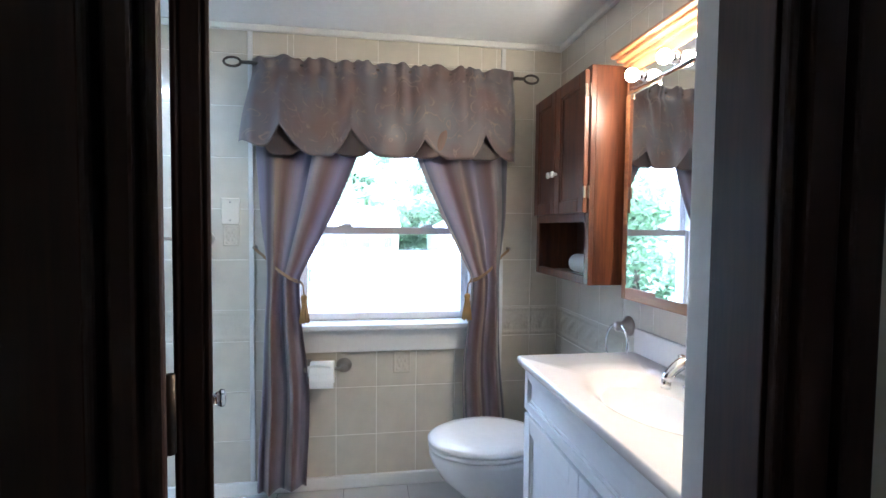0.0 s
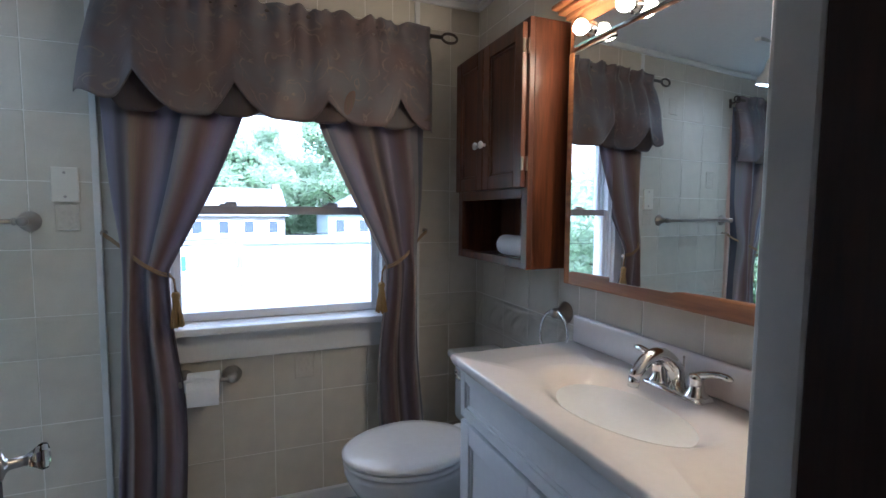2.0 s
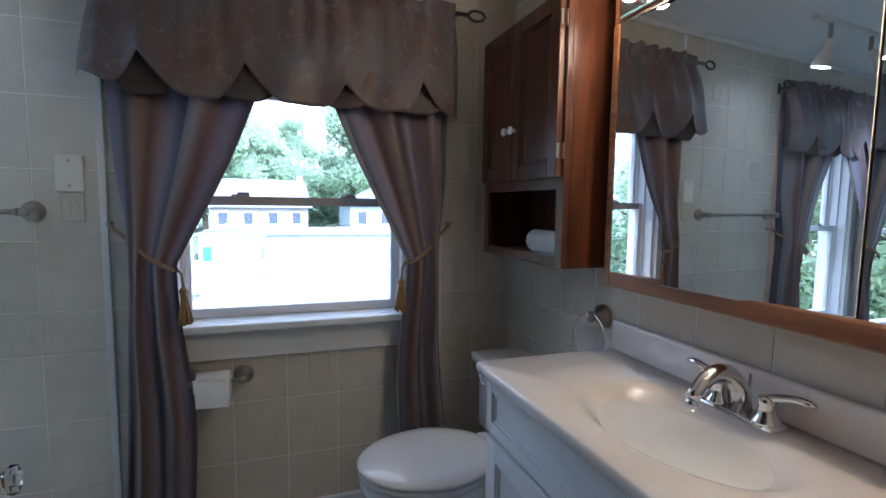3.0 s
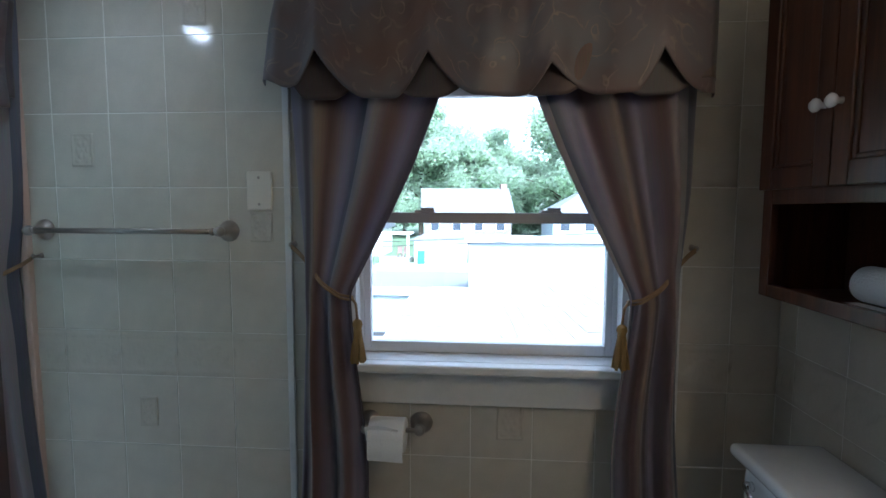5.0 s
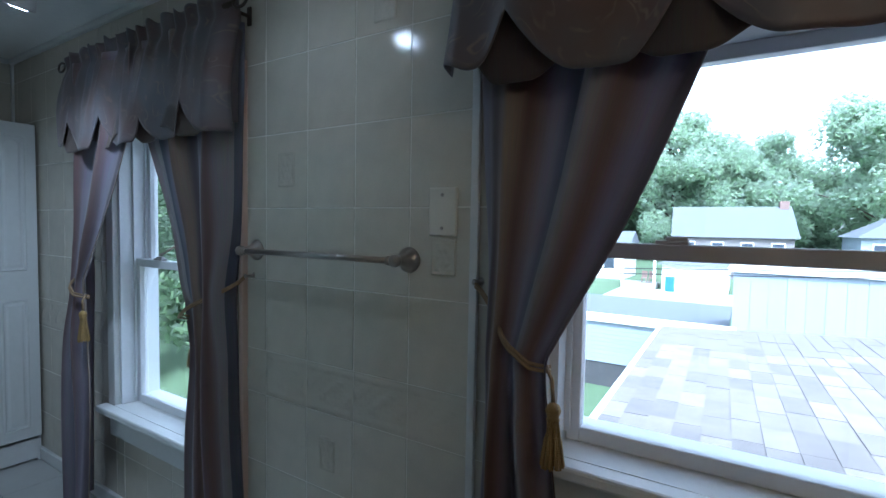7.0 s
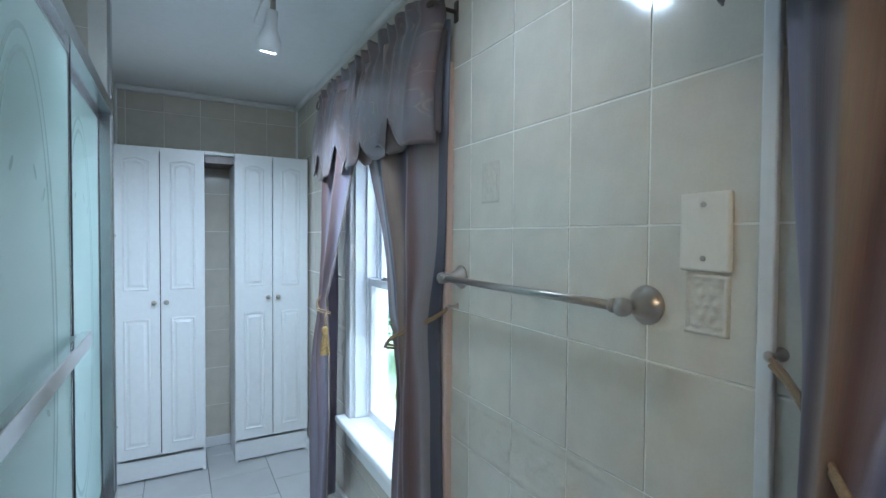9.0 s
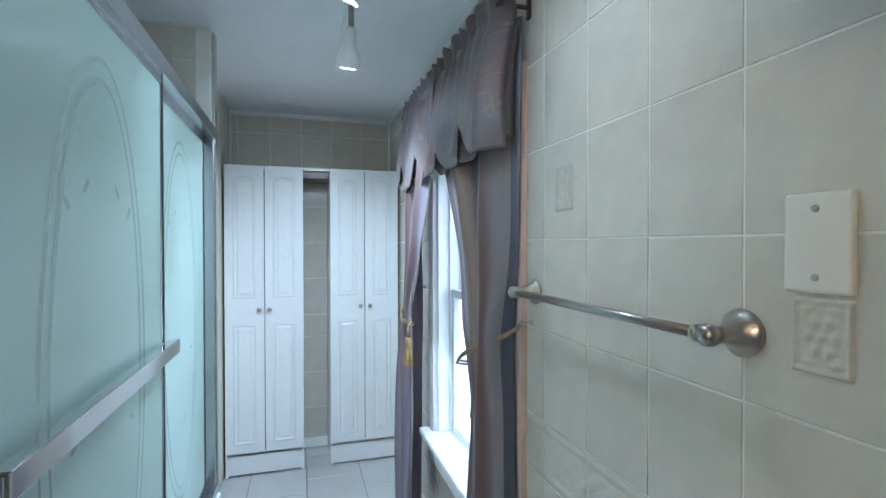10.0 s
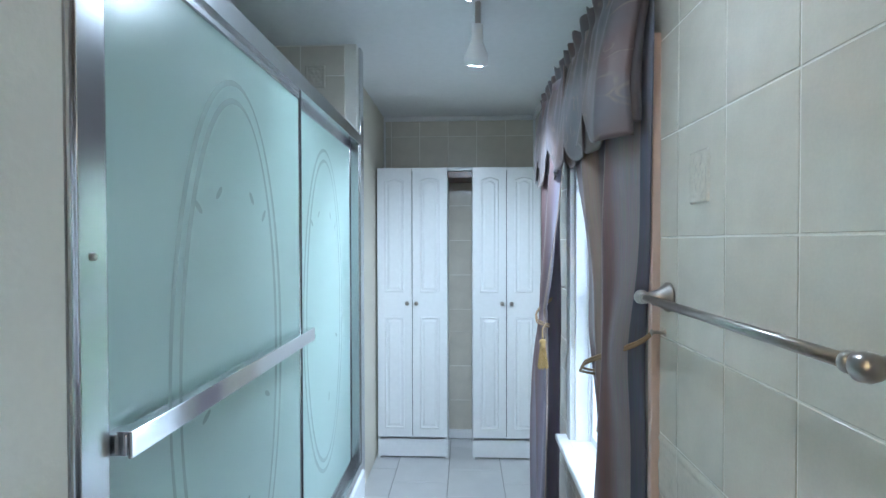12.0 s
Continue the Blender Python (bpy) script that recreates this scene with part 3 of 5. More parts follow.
def curtain_set(cx, kx, drop, lab, seed, reach=(0.115, 0.115), out=(0.0, 0.0)):
    for side, s, rc, ot in ((-1, seed, reach[0], out[0]), (1, seed + 3, reach[1], out[1])):
        c = thing("curtain", (cx, WY, 0.0), lab, "curtain", "striped curtain panels")
        c.scale = (kx, 0.85 if drop else 1, 1)
        inner_tassel = not (drop and side > 0)
        ob = part("cloth", curtain_panel(side, rc, ot, s), M_CLOTH, c, smooth=True)
        mod = ob.modifiers.new("thickness", "SOLIDIFY")
        mod.thickness = 0.003
        t = thing("tieback", (cx, WY, 1.03 - drop), "gold twisted rope tieback with a tassel", "tieback", "rope tiebacks")
        t.scale = (kx, 1, 1)
        part("rope", tube([(p[0], p[1], p[2] - 1.03) for p in rope_points(side)], 0.0038, 8), M_ROPE, t, smooth=True)
        part("rope", tube([(p[0] * 0.995, p[1] - 0.003, p[2] - 1.039) for p in rope_points(side)], 0.0038, 8), M_ROPE, t, smooth=True)
        part("hook", lathe([(0.009, 0), (0.010, 0.004), (0.004, 0.008), (0.004, 0.030), (0.008, 0.034), (0.003, 0.038)], (side * 0.60, 0.004, 0.13), (0, -1, 0), 14), M_NICKEL, t, smooth=True)
        x, y = side * 0.372, (-0.135 if inner_tassel else -0.075)
        part("cord", tube([(x + side * 0.02, y + 0.02, -0.01), (x, y, -0.03), (x - side * 0.004, y, -0.075)], 0.004, 8), M_ROPE, t, smooth=True)
        bm = bmesh.new()
        add_lathe(bm, [(0.004, 0.0), (0.012, -0.006), (0.015, -0.016), (0.011, -0.028), (0.013, -0.034)], (x - side * 0.004, y, -0.072), n=16)
        part("tassel_head", bm, M_TASSEL, t, smooth=True)
        rnd = random.Random(seed * 10 + side)
        bm = bmesh.new()
        for k in range(46):
            an = rnd.uniform(0, 6.28)
            r0, r1 = 0.010 * rnd.random() ** 0.5, 0.024 * rnd.random() ** 0.5
            px = x - side * 0.004
            add_tube(bm, [(px + r0 * math.cos(an), y + r0 * math.sin(an), -0.104),
                          (px + 0.7 * r1 * math.cos(an), y + 0.7 * r1 * math.sin(an), -0.145),
                          (px + r1 * math.cos(an), y + r1 * math.sin(an), -0.190 - rnd.uniform(0, 0.012))], 0.0022, 5)
        part("fringe", bm, M_TASSEL, t)
    v = thing("valance", (cx, WY, 0.0), "gathered brown brocade valance with scalloped hem", "valance", "window valances")
    v.scale = (kx, 0.80 if drop else 1, 1)
    for front in (True, False):
        ob = part("front_layer" if front else "under_layer", valance_layer(front, seed + (0 if front else 2)), M_VALANCE if front else M_UNDER, v, smooth=True)
        mod = ob.modifiers.new("thickness", "SOLIDIFY")
        mod.thickness = 0.003
    r = thing("curtain_rod", (cx, WY, 1.958), "dark metal curtain rod with loop finials", "curtain rod", "curtain rods")
    r.scale = (kx, 0.74 if drop else 1, 1)
    part("rod", cyl((-0.63, -0.122, 0), (0.63, -0.122, 0), 0.008, n=14), M_BRONZE, r, smooth=True)
    for sd in (-1, 1):
        loop = [(sd * (0.63 + 0.034 - 0.034 * math.cos(2 * math.pi * k / 24)), -0.122, 0.019 * math.sin(2 * math.pi * k / 24)) for k in range(25)]
        part("finial", tube(loop, 0.0055, 8), M_BRONZE, r, smooth=True)
        bm = bmesh.new()
        add_box(bm, (sd * 0.585 - 0.010, -0.008, -0.03), (sd * 0.585 + 0.010, 0.002, 0.03), 0.003)
        add_cyl(bm, (sd * 0.585, -0.005, 0), (sd * 0.585, -0.122, 0), 0.006, n=10)
        part("bracket", bm, M_BRONZE, r)


curtain_set(WIN[0][0], 1.0, 0.0, "striped mauve and brown satin curtain, tied back", 1)
curtain_set(WIN[1][0] - 0.035, 0.955, 0.045, "striped mauve and grey satin curtain, tied back", 5, (-0.05, 0.10), (0.07, 0.02))


# ---- towel bar, plate, paper holder, ring on the walls ----
def wall_post(bm, at, out, length, s=1.0):
    """A flared round post that stands out from a wall."""
    add_lathe(bm, [(0.033 * s, 0.0), (0.034 * s, 0.003), (0.033 * s, 0.007), (0.027 * s, 0.012), (0.021 * s, 0.019), (0.016 * s, 0.029), (0.0125 * s, 0.041), (0.011 * s, length - 0.012),
                   (0.0145 * s, length - 0.009), (0.0165 * s, length), (0.0145 * s, length + 0.009), (0.008 * s, length + 0.014), (0.003 * s, length + 0.0155)], at, out, 28)
    return bm


tb = thing("towel_bar", (-0.725, WY, 1.20), "brushed nickel towel bar on flared posts", "towel bar")
for x in (-0.31, 0.31):
    part("post", wall_post(bmesh.new(), (x, 0.0, 0.0), (0, -1, 0), 0.062), M_NICKEL, tb, smooth=True)
part("bar", cyl((-0.318, -0.062, 0), (0.318, -0.062, 0), 0.0085, n=18), M_NICKEL, tb, smooth=True)
for sd in (-1, 1):
    part("collar", lathe([(0.0085, 0), (0.0125, 0.003), (0.0125, 0.009), (0.0085, 0.013)], (sd * 0.283, -0.062, 0), (sd, 0, 0), 18), M_NICKEL, tb, smooth=True)

pl = thing("blank_plate", (-0.312, WY, 1.325), "ivory blank wall plate with two screws", "wall plate")
part("plate", box((-0.040, -0.009, -0.060), (0.040, 0.002, 0.060), 0.004, 3), M_PLATE, pl)
for z in (-0.041, 0.041):
    part("screw", lathe([(0.0045, 0), (0.0045, 0.002), (0.003, 0.003)], (0, -0.0085, z), (0, -1, 0), 10), M_NICKEL, pl)

tp = thing("toilet_paper_holder", (0.11, WY, 0.60), "brown metal paper holder with a white roll", "paper holder")
for x in (-0.080, 0.085):
    part("post", wall_post(bmesh.new(), (x, 0.0, 0.0), (0, -1, 0), 0.058, 1.05), M_NICKEL, tp, smooth=True)
part("spindle", cyl((-0.08, -0.062, 0), (0.085, -0.062, 0), 0.007, n=12), M_NICKEL, tp)
tpr = thing("toilet_paper", (0.10, WY - 0.066, 0.588), "white toilet paper roll with a hanging sheet", "toilet paper")
bm = bmesh.new()
add_lathe(bm, [(0.020, -0.054), (0.049, -0.054), (0.051, -0.051), (0.051, 0.051), (0.049, 0.054), (0.020, 0.054)], (0, 0, 0), (1, 0, 0), 36)
part("roll", bm, M_PAPER, tpr, smooth=False)
part("sheet", grid_bm(lambda u, v: Vector((-0.053 + 0.106 * u, -0.052 - 0.004 * math.sin(3 * v), 0.0 - 0.058 * v - 0.004 * u * v)), 6, 8), M_PAPER, tpr)
part("loose_sheet", grid_bm(lambda u, v: Vector((-0.062 + 0.10 * u, -0.046 + 0.02 * v, 0.040 * (1 - v) - 0.012 * v + 0.006 * math.sin(4 * u))), 8, 4), M_PAPER, tpr)

tr = thing("towel_ring", (RX, 2.005, 0.907), "brushed nickel towel ring beside the vanity", "towel ring")
part("post", wall_post(bmesh.new(), (0, 0, 0), (-1, 0, 0), 0.046, 1.1), M_NICKEL, tr, smooth=True)
part("ring", tube([(-0.05 + 0.008 * math.cos(2 * math.pi * k / 40), 0.076 * math.sin(2 * math.pi * k / 40), -0.068 + 0.076 * math.cos(2 * math.pi * k / 40)) for k in range(41)], 0.0048, 10), M_CHROME, tr, smooth=True)


# ---- door and its frame ----
df = thing("door_frame", (0.40, HY0, 0.0), "dark stained wooden door casing and jambs", "door frame", kind="structure")
bm = bmesh.new()
add_box(bm, (-0.380, -0.004, 0), (-0.305, 0.036, 2.03), 0.003)
add_box(bm, (-0.380, 0.036, 0), (-0.356, 0.098, 2.03), 0.002)
add_box(bm, (0.357, -0.004, 0), (0.380, 0.090, 2.03), 0.002)
add_box(bm, (-0.380, -0.004, 2.03), (0.380, 0.098, 2.052), 0.002)
part("jamb", bm, M_DARK, df)
for sd, x, steps in ((-1, -0.288, ((0.0, 0.011, 0.014), (0.011, 0.008, 0.007), (0.019, 0.024, 0.020), (0.043, 0.008, 0.009), (0.051, 0.010, 0.026), (0.061, 0.075, 0.018))),
                     (1, 0.362, ((0.0, 0.014, 0.014), (0.014, 0.010, 0.007), (0.024, 0.046, 0.020), (0.070, 0.010, 0.009), (0.080, 0.044, 0.026)))):
    bm = bmesh.new()
    for o, w, d in steps:
        xa, xb = x + sd * o, x + sd * (o + w)
        add_box(bm, (min(xa, xb), -d - 0.004, 0), (max(xa, xb), -0.004, 2.06), min(0.004, d * 0.4))
    part("casing", bm, M_DARK, df)
part("head_casing", box((-0.424, -0.034, 2.062), (0.486, -0.006, 2.17), 0.004), M_DARK, df)
part("inner_casing", box((0.366, 0.092, 0), (0.442, 0.150, 2.10), 0.008, 3), M_TRIM, df, "grey-white painted inner casing")

dr = thing("door_1", (0.105, 0.957, 0.0), "dark wooden panel door with crystal knobs, standing open", "door", kind="structure")
dr.rotation_euler = (0, 0, radians(109.5))
DW, DT, KZ = 0.785, 0.040, 0.815
part("slab", box((0.0, -0.012, 0.012), (DW, 0.012, 2.015), 0.003), M_DARK, dr)
for sd in (-1, 1):
    for xa, xb, za, zb in ((0.0, 0.10, 0.012, 2.015), (DW - 0.10, DW, 0.012, 2.015), (0.10, DW - 0.10, 0.012, 0.22), (0.10, DW - 0.10, 0.72, 0.90), (0.10, DW - 0.10, 1.90, 2.015)):
        ya, yb = sorted((sd * 0.011, sd * DT / 2))
        part("stile" if zb - za > 0.5 else "rail", box((xa, ya, za), (xb, yb, zb), 0.004), M_DARK, dr)
    kn = part("knob_rose", lathe([(0.024, 0), (0.024, 0.003), (0.013, 0.007), (0.009, 0.012), (0.0085, 0.036)], (DW - 0.050, sd * DT / 2, KZ), (0, sd, 0), 20), M_NICKEL, dr, smooth=True)
    part("glass_knob", lathe([(0.009, 0.030), (0.013, 0.038), (0.019, 0.047), (0.0245, 0.054), (0.0225, 0.062), (0.010, 0.066)], (DW - 0.050, sd * DT / 2, KZ), (0, sd, 0), 8), M_KNOBGLASS, kn, "faceted crystal knob")
    part("keyhole_plate", box((DW - 0.062, sd * DT / 2 - 0.0025, KZ - 0.135), (DW - 0.040, sd * DT / 2 + 0.0025, KZ - 0.075), 0.001), M_BRONZE, dr)
part("latch_plate", box((DW - 0.002, -0.011, KZ - 0.075), (DW + 0.0015, 0.011, KZ + 0.075), 0.001), M_BRONZE, dr)
for z in (0.25, 1.05, 1.78):
    part("hinge", cyl((-0.006, 0.024, z - 0.045), (-0.006, 0.024, z + 0.045), 0.006, n=12), M_BRONZE, dr, smooth=True)

# ---- framed mirror on the wall behind the door ----
wm = thing("wall_mirror", (-0.262, 1.48, 0.86), "tall mirror in a dark wooden frame on the wall", "mirror")
part("glass", box((0.002, -0.212, 0.04), (0.007, 0.212, 1.08)), M_MIRROR, wm, "silvered mirror glass")
for y0, y1, z0, z1 in ((-0.257, -0.207, 0.0, 1.13), (0.207, 0.257, 0.0, 1.13), (-0.207, 0.207, 0.0, 0.045), (-0.207, 0.207, 1.075, 1.13)):
    part("frame_bar", box((0.0, y0, z0), (0.016, y1, z1), 0.004), M_DARK, wm)


# ---- vanity ----
VY0, VY1, VX, VZ = 1.05, 1.94, 0.815, 0.828


def panel_door(parent, name, y0, y1, z0, z1, x, rail=0.055, mt=None):
    """A frame-and-panel front that faces -x."""
    mt = mt or M_VANITY
    bm = bmesh.new()
    for a, b, c, d in ((y0, y0 + rail, z0, z1), (y1 - rail, y1, z0, z1), (y0 + rail, y1 - rail, z0, z0 + rail), (y0 + rail, y1 - rail, z1 - rail, z1)):
        add_box(bm, (x - 0.018, a, c), (x, b, d), 0.003)
    dd = part(name, bm, mt, parent)
    part("panel", box((x - 0.008, y0 + rail - 0.004, z0 + rail - 0.004), (x - 0.002, y1 - rail + 0.004, z1 - rail + 0.004), 0.002), mt, dd)
    bm = bmesh.new()
    m = 0.010
    for a, b, c, d in ((y0 + rail, y0 + rail + m, z0 + rail, z1 - rail), (y1 - rail - m, y1 - rail, z0 + rail, z1 - rail),
                       (y0 + rail + m, y1 - rail - m, z0 + rail, z0 + rail + m), (y0 + rail + m, y1 - rail - m, z1 - rail - m, z1 - rail)):
        add_box(bm, (x - 0.013, a, c), (x - 0.005, b, d), 0.003)
    part("moulding", bm, mt, dd)
    return dd


va = thing("vanity_cabinet", (0, 0, 0), "white painted vanity cabinet with framed doors", "vanity")
XF = VX + 0.035
bm = bmesh.new()
add_box(bm, (XF, VY0, 0.09), (RX - 0.002, VY1 - 0.015, VZ - 0.032), 0.003)
part("body", bm, M_VANITY, va)
part("toe_kick", box((XF + 0.06, VY0, 0.0), (RX - 0.01, VY1 - 0.03, 0.09)), M_VANITY, va)
bm = bmesh.new()
for a, b, c, d in ((VY0, VY0 + 0.03, 0.09, 0.796), (VY1 - 0.045, VY1 - 0.015, 0.09, 0.796), (VY0 + 0.03, VY1 - 0.045, 0.770, 0.796), (VY0 + 0.03, VY1 - 0.045, 0.625, 0.660)):
    add_box(bm, (XF - 0.006, a, c), (XF, b, d), 0.002)
part("face_frame", bm, M_VANITY, va)
panel_door(va, "drawer_front", VY0 + 0.02, VY1 - 0.028, 0.657, 0.793, XF - 0.006, 0.030)
ym = (VY0 + VY1 - 0.01) / 2
for a, b in ((VY0 + 0.02, ym - 0.002), (ym + 0.002, VY1 - 0.03)):
    d = panel_door(va, "door", a, b, 0.105, 0.645, XF - 0.006, 0.055)
# end panel that faces the toilet
bm = bmesh.new()
add_box(bm, (XF, VY1 - 0.015, 0.09), (XF + 0.04, VY1 - 0.008, 0.77), 0.002)
add_box(bm, (RX - 0.05, VY1 - 0.015, 0.09), (RX - 0.004, VY1 - 0.008, 0.77), 0.002)
part("end_stile", bm, M_VANITY, va)

# the top with its moulded oval bowl
vt = thing("washbasin", (0, 0, 0), "moulded off-white vanity top with an oval bowl", "vanity top")
bx, by, ra, rb = 1.035, 1.50, 0.145, 0.228


def top_z(x, y):
    r = math.hypot((x - bx) / ra, (y - by) / rb)
    if r >= 1.13:
        return VZ
    return VZ - 0.112 * (0.5 + 0.5 * math.cos(math.pi * (r / 1.13) ** 1.25))


def ring_grid():
    """Rings from the bowl's centre to the rectangle's rim."""
    bm = bmesh.new()
    n, rows = 96, []
    x0, x1, y0, y1 = VX, RX - 0.001, VY0 - 0.025, VY1
    cnt = bm.verts.new((bx, by, top_z(bx, by)))
    for r in [0.1, 0.2, 0.32, 0.44, 0.56, 0.67, 0.77, 0.85, 0.91, 0.955, 0.985, 1.0, 1.02, 1.06, 1.1, 1.13]:
        rows.append([bm.verts.new((bx + ra * r * math.cos(2 * math.pi * k / n), by + rb * r * math.sin(2 * math.pi * k / n),
                                   top_z(bx + ra * r * math.cos(2 * math.pi * k / n), by + rb * r * math.sin(2 * math.pi * k / n)))) for k in range(n)])
    edge = []
    for k in range(n):
        dx, dy = ra * math.cos(2 * math.pi * k / n), rb * math.sin(2 * math.pi * k / n)
        s = min([(x1 - bx) / dx if dx > 1e-9 else 9e9, (x0 - bx) / dx if dx < -1e-9 else 9e9, (y1 - by) / dy if dy > 1e-9 else 9e9, (y0 - by) / dy if dy < -1e-9 else 9e9])
        edge.append((bx + dx * s, by + dy * s))
    cor = [(x0, y0), (x0, y1), (x1, y0), (x1, y1)]
    for c in cor:
        k = min(range(n), key=lambda q: (edge[q][0] - c[0]) ** 2 + (edge[q][1] - c[1]) ** 2)
        edge[k] = c
    rows.append([bm.verts.new((x, y, VZ)) for x, y in edge])
    for k in range(n):
        bm.faces.new((cnt, rows[0][k], rows[0][(k + 1) % n]))
    for a, b in zip(rows, rows[1:]):
        for k in range(n):
            bm.faces.new((a[k], b[k], b[(k + 1) % n], a[(k + 1) % n]))
    # rolled edge down and under
    prev = rows[-1]
    for dz, ins in ((-0.004, -0.004), (-0.012, -0.006), (-0.022, -0.004), (-0.030, 0.0)):
        nxt = []
        for x, y in edge:
            px = x + (ins if abs(x - x0) < 1e-4 else 0)
            py = y - (ins if abs(y - y1) < 1e-4 else 0)
            nxt.append(bm.verts.new((px, py, VZ + dz)))
        for k in range(n):
            bm.faces.new((prev[k], nxt[k], nxt[(k + 1) % n], prev[(k + 1) % n]))
        prev = nxt
    return bm


part("bowl_top", ring_grid(), M_MARBLE, vt, smooth=True)
part("backsplash", box((RX - 0.022, VY0 - 0.025, VZ - 0.002), (RX - 0.001, VY1, VZ + 0.085), 0.006, 3), M_MARBLE, vt)
part("drain", lathe([(0.020, 0), (0.021, 0.003), (0.015, 0.004), (0.012, 0.002)], (bx, by, top_z(bx, by) - 0.001), n=20), M_CHROME, vt, smooth=True)

fa = thing("faucet", (1.178, 1.478, VZ), "chrome centreset faucet with two lever handles", "faucet")
bm = bmesh.new()
add_box(bm, (-0.026, -0.082, -0.001), (0.026, 0.082, 0.014), 0.010, 4)
part("base_plate", bm, M_CHROME, fa, smooth=True)
sp = [(-0.130 * t ** 1.0 + 0.0, 0, 0.012 + 0.085 * math.sin(math.pi * min(1, 0.12 + t * 0.74)) ** 0.9) for t in [k / 14 for k in range(15)]]
sp[0] = (0.0, 0, 0.006)
part("spout", tube(sp, [0.021 - 0.008 * k / 14 for k in range(15)], 16), M_CHROME, fa, smooth=True)
part("aerator", cyl((-0.126, 0, 0.055), (-0.129, 0, 0.032), 0.012, n=16), M_CHROME, fa, smooth=True)
part("lift_rod", cyl((0.020, 0, 0.01), (0.020, 0, 0.085), 0.003, n=8), M_CHROME, fa)
for sd in (-1, 1):
    h = part("handle_base", lathe([(0.026, 0), (0.024, 0.006), (0.017, 0.016), (0.015, 0.034), (0.017, 0.042), (0.015, 0.050), (0.006, 0.054)], (0, sd * 0.052, 0.010), n=24), M_CHROME, fa, smooth=True)
    lv = [(0.002, sd * (0.050 + 0.085 * t), 0.055 + 0.020 * math.sin(math.pi * 0.62 * t)) for t in [k / 8 for k in range(9)]]
    part("lever", tube(lv, [0.010, 0.010, 0.009, 0.0085, 0.008, 0.008, 0.008, 0.0075, 0.004], 12), M_CHROME, h, smooth=True)


# ---- mirror cabinet with its light bar ----
MX, MY0, MY1, MZ0, MZT, MZ1 = 1.158, 1.02, 1.873, 1.030, 1.700, 1.800
mc = thing("medicine_cabinet", (0, 0, 0), "oak framed three-door mirror cabinet with light bar", "mirror cabinet")
part("box", box((MX + 0.004, MY0 + 0.004, MZ0 + 0.004), (RX, MY1 - 0.004, MZ1 - 0.004)), M_HONEY, mc)
bm = bmesh.new()
fr = 0.042
add_box(bm, (MX - 0.016, MY0, MZ0), (MX + 0.004, MY0 + fr, MZT), 0.005)
add_box(bm, (MX - 0.016, MY1 - fr * 0.62, MZ0), (MX + 0.004, MY1, MZT), 0.005)
add_box(bm, (MX - 0.016, MY0 + fr, MZ0), (MX + 0.004, MY1 - fr * 0.62, MZ0 + fr), 0.005)
part("frame", bm, M_HONEY, mc)
lp = part("light_panel", box((MX - 0.012, MY0, MZT), (MX + 0.004, MY1, MZ1), 0.003), M_HONEY, mc)
bm = bmesh.new()
for z0, z1, o in ((MZ1 - 0.004, MZ1 + 0.012, 0.022), (MZ1 + 0.012, MZ1 + 0.026, 0.042), (MZ1 + 0.026, MZ1 + 0.040, 0.058)):
    add_box(bm, (MX - o, MY0 - o * 0.6, z0), (RX, MY1 + o * 0.6, z1), 0.005)
part("crown", bm, M_HONEY, mc)
ys = [MY1 - fr * 0.62, 1.662, 1.280, MY0 + fr]
for a, b, turn in zip(ys, ys[1:], (3.4, 3.4, 0.0)):
    h = (a - b) / 2 - 0.0015
    md_ = part("mirror_door", box((-0.003, -h, MZ0 + fr * 0.8), (0.003, h, MZT - 0.004), 0.0012, 1), M_MIRROR, mc, "frameless bevelled mirror door")
    md_.location = (MX - 0.002 - abs(math.sin(radians(turn))) * h, (a + b) / 2, 0)
    md_.rotation_euler = (0, 0, radians(turn))
# thin black strip painted as the shade along the mirror doors' top
part("gap_shade_strip", box((MX - 0.0136, MY0 + 0.03, MZT - 0.006), (MX - 0.0126, MY1 - 0.02, MZT - 0.001)), M_BLACK, mc)
LZ = 1.732
part("light_strip", box((MX - 0.024, MY0 + 0.03, LZ - 0.028), (MX - 0.012, MY1 - 0.03, LZ + 0.028), 0.006), M_CHROME, lp)
for y in (1.762, 1.600, 1.438, 1.276, 1.114):
    so = part("socket", lathe([(0.020, 0), (0.021, 0.004), (0.016, 0.010), (0.013, 0.018)], (MX - 0.024, y, LZ), (-1, 0, 0), 18), M_CHROME, lp, smooth=True)
    bm = bmesh.new()
    bmesh.ops.create_uvsphere(bm, u_segments=20, v_segments=14, radius=0.020, matrix=Matrix.Translation((MX - 0.060, y, LZ)))
    b = part("bulb", bm, M_BULB, lp, "lit round bulb", smooth=True)


# ---- wall cabinet ----
CX, CY0, CY1, CZ0, CZ1 = 1.06, 1.95, 2.47, 1.064, 1.825
wc = thing("wall_cabinet", (0, 0, 0), "cherry wood wall cabinet with two doors and open shelf", "wall cabinet")
bm = bmesh.new()
T = 0.018
add_box(bm, (CX + 0.018, CY0, CZ0), (RX, CY0 + T, CZ1), 0.002)
part("side_panel", bm, M_CHERRY_SIDE, wc)
part("side_panel", box((CX + 0.018, CY1 - T, CZ0), (RX, CY1, CZ1), 0.002), M_CHERRY_SIDE, wc)
part("top_panel", box((CX + 0.018, CY0 + T, CZ1 - T), (RX, CY1 - T, CZ1 - 0.001)), M_CHERRY, wc)
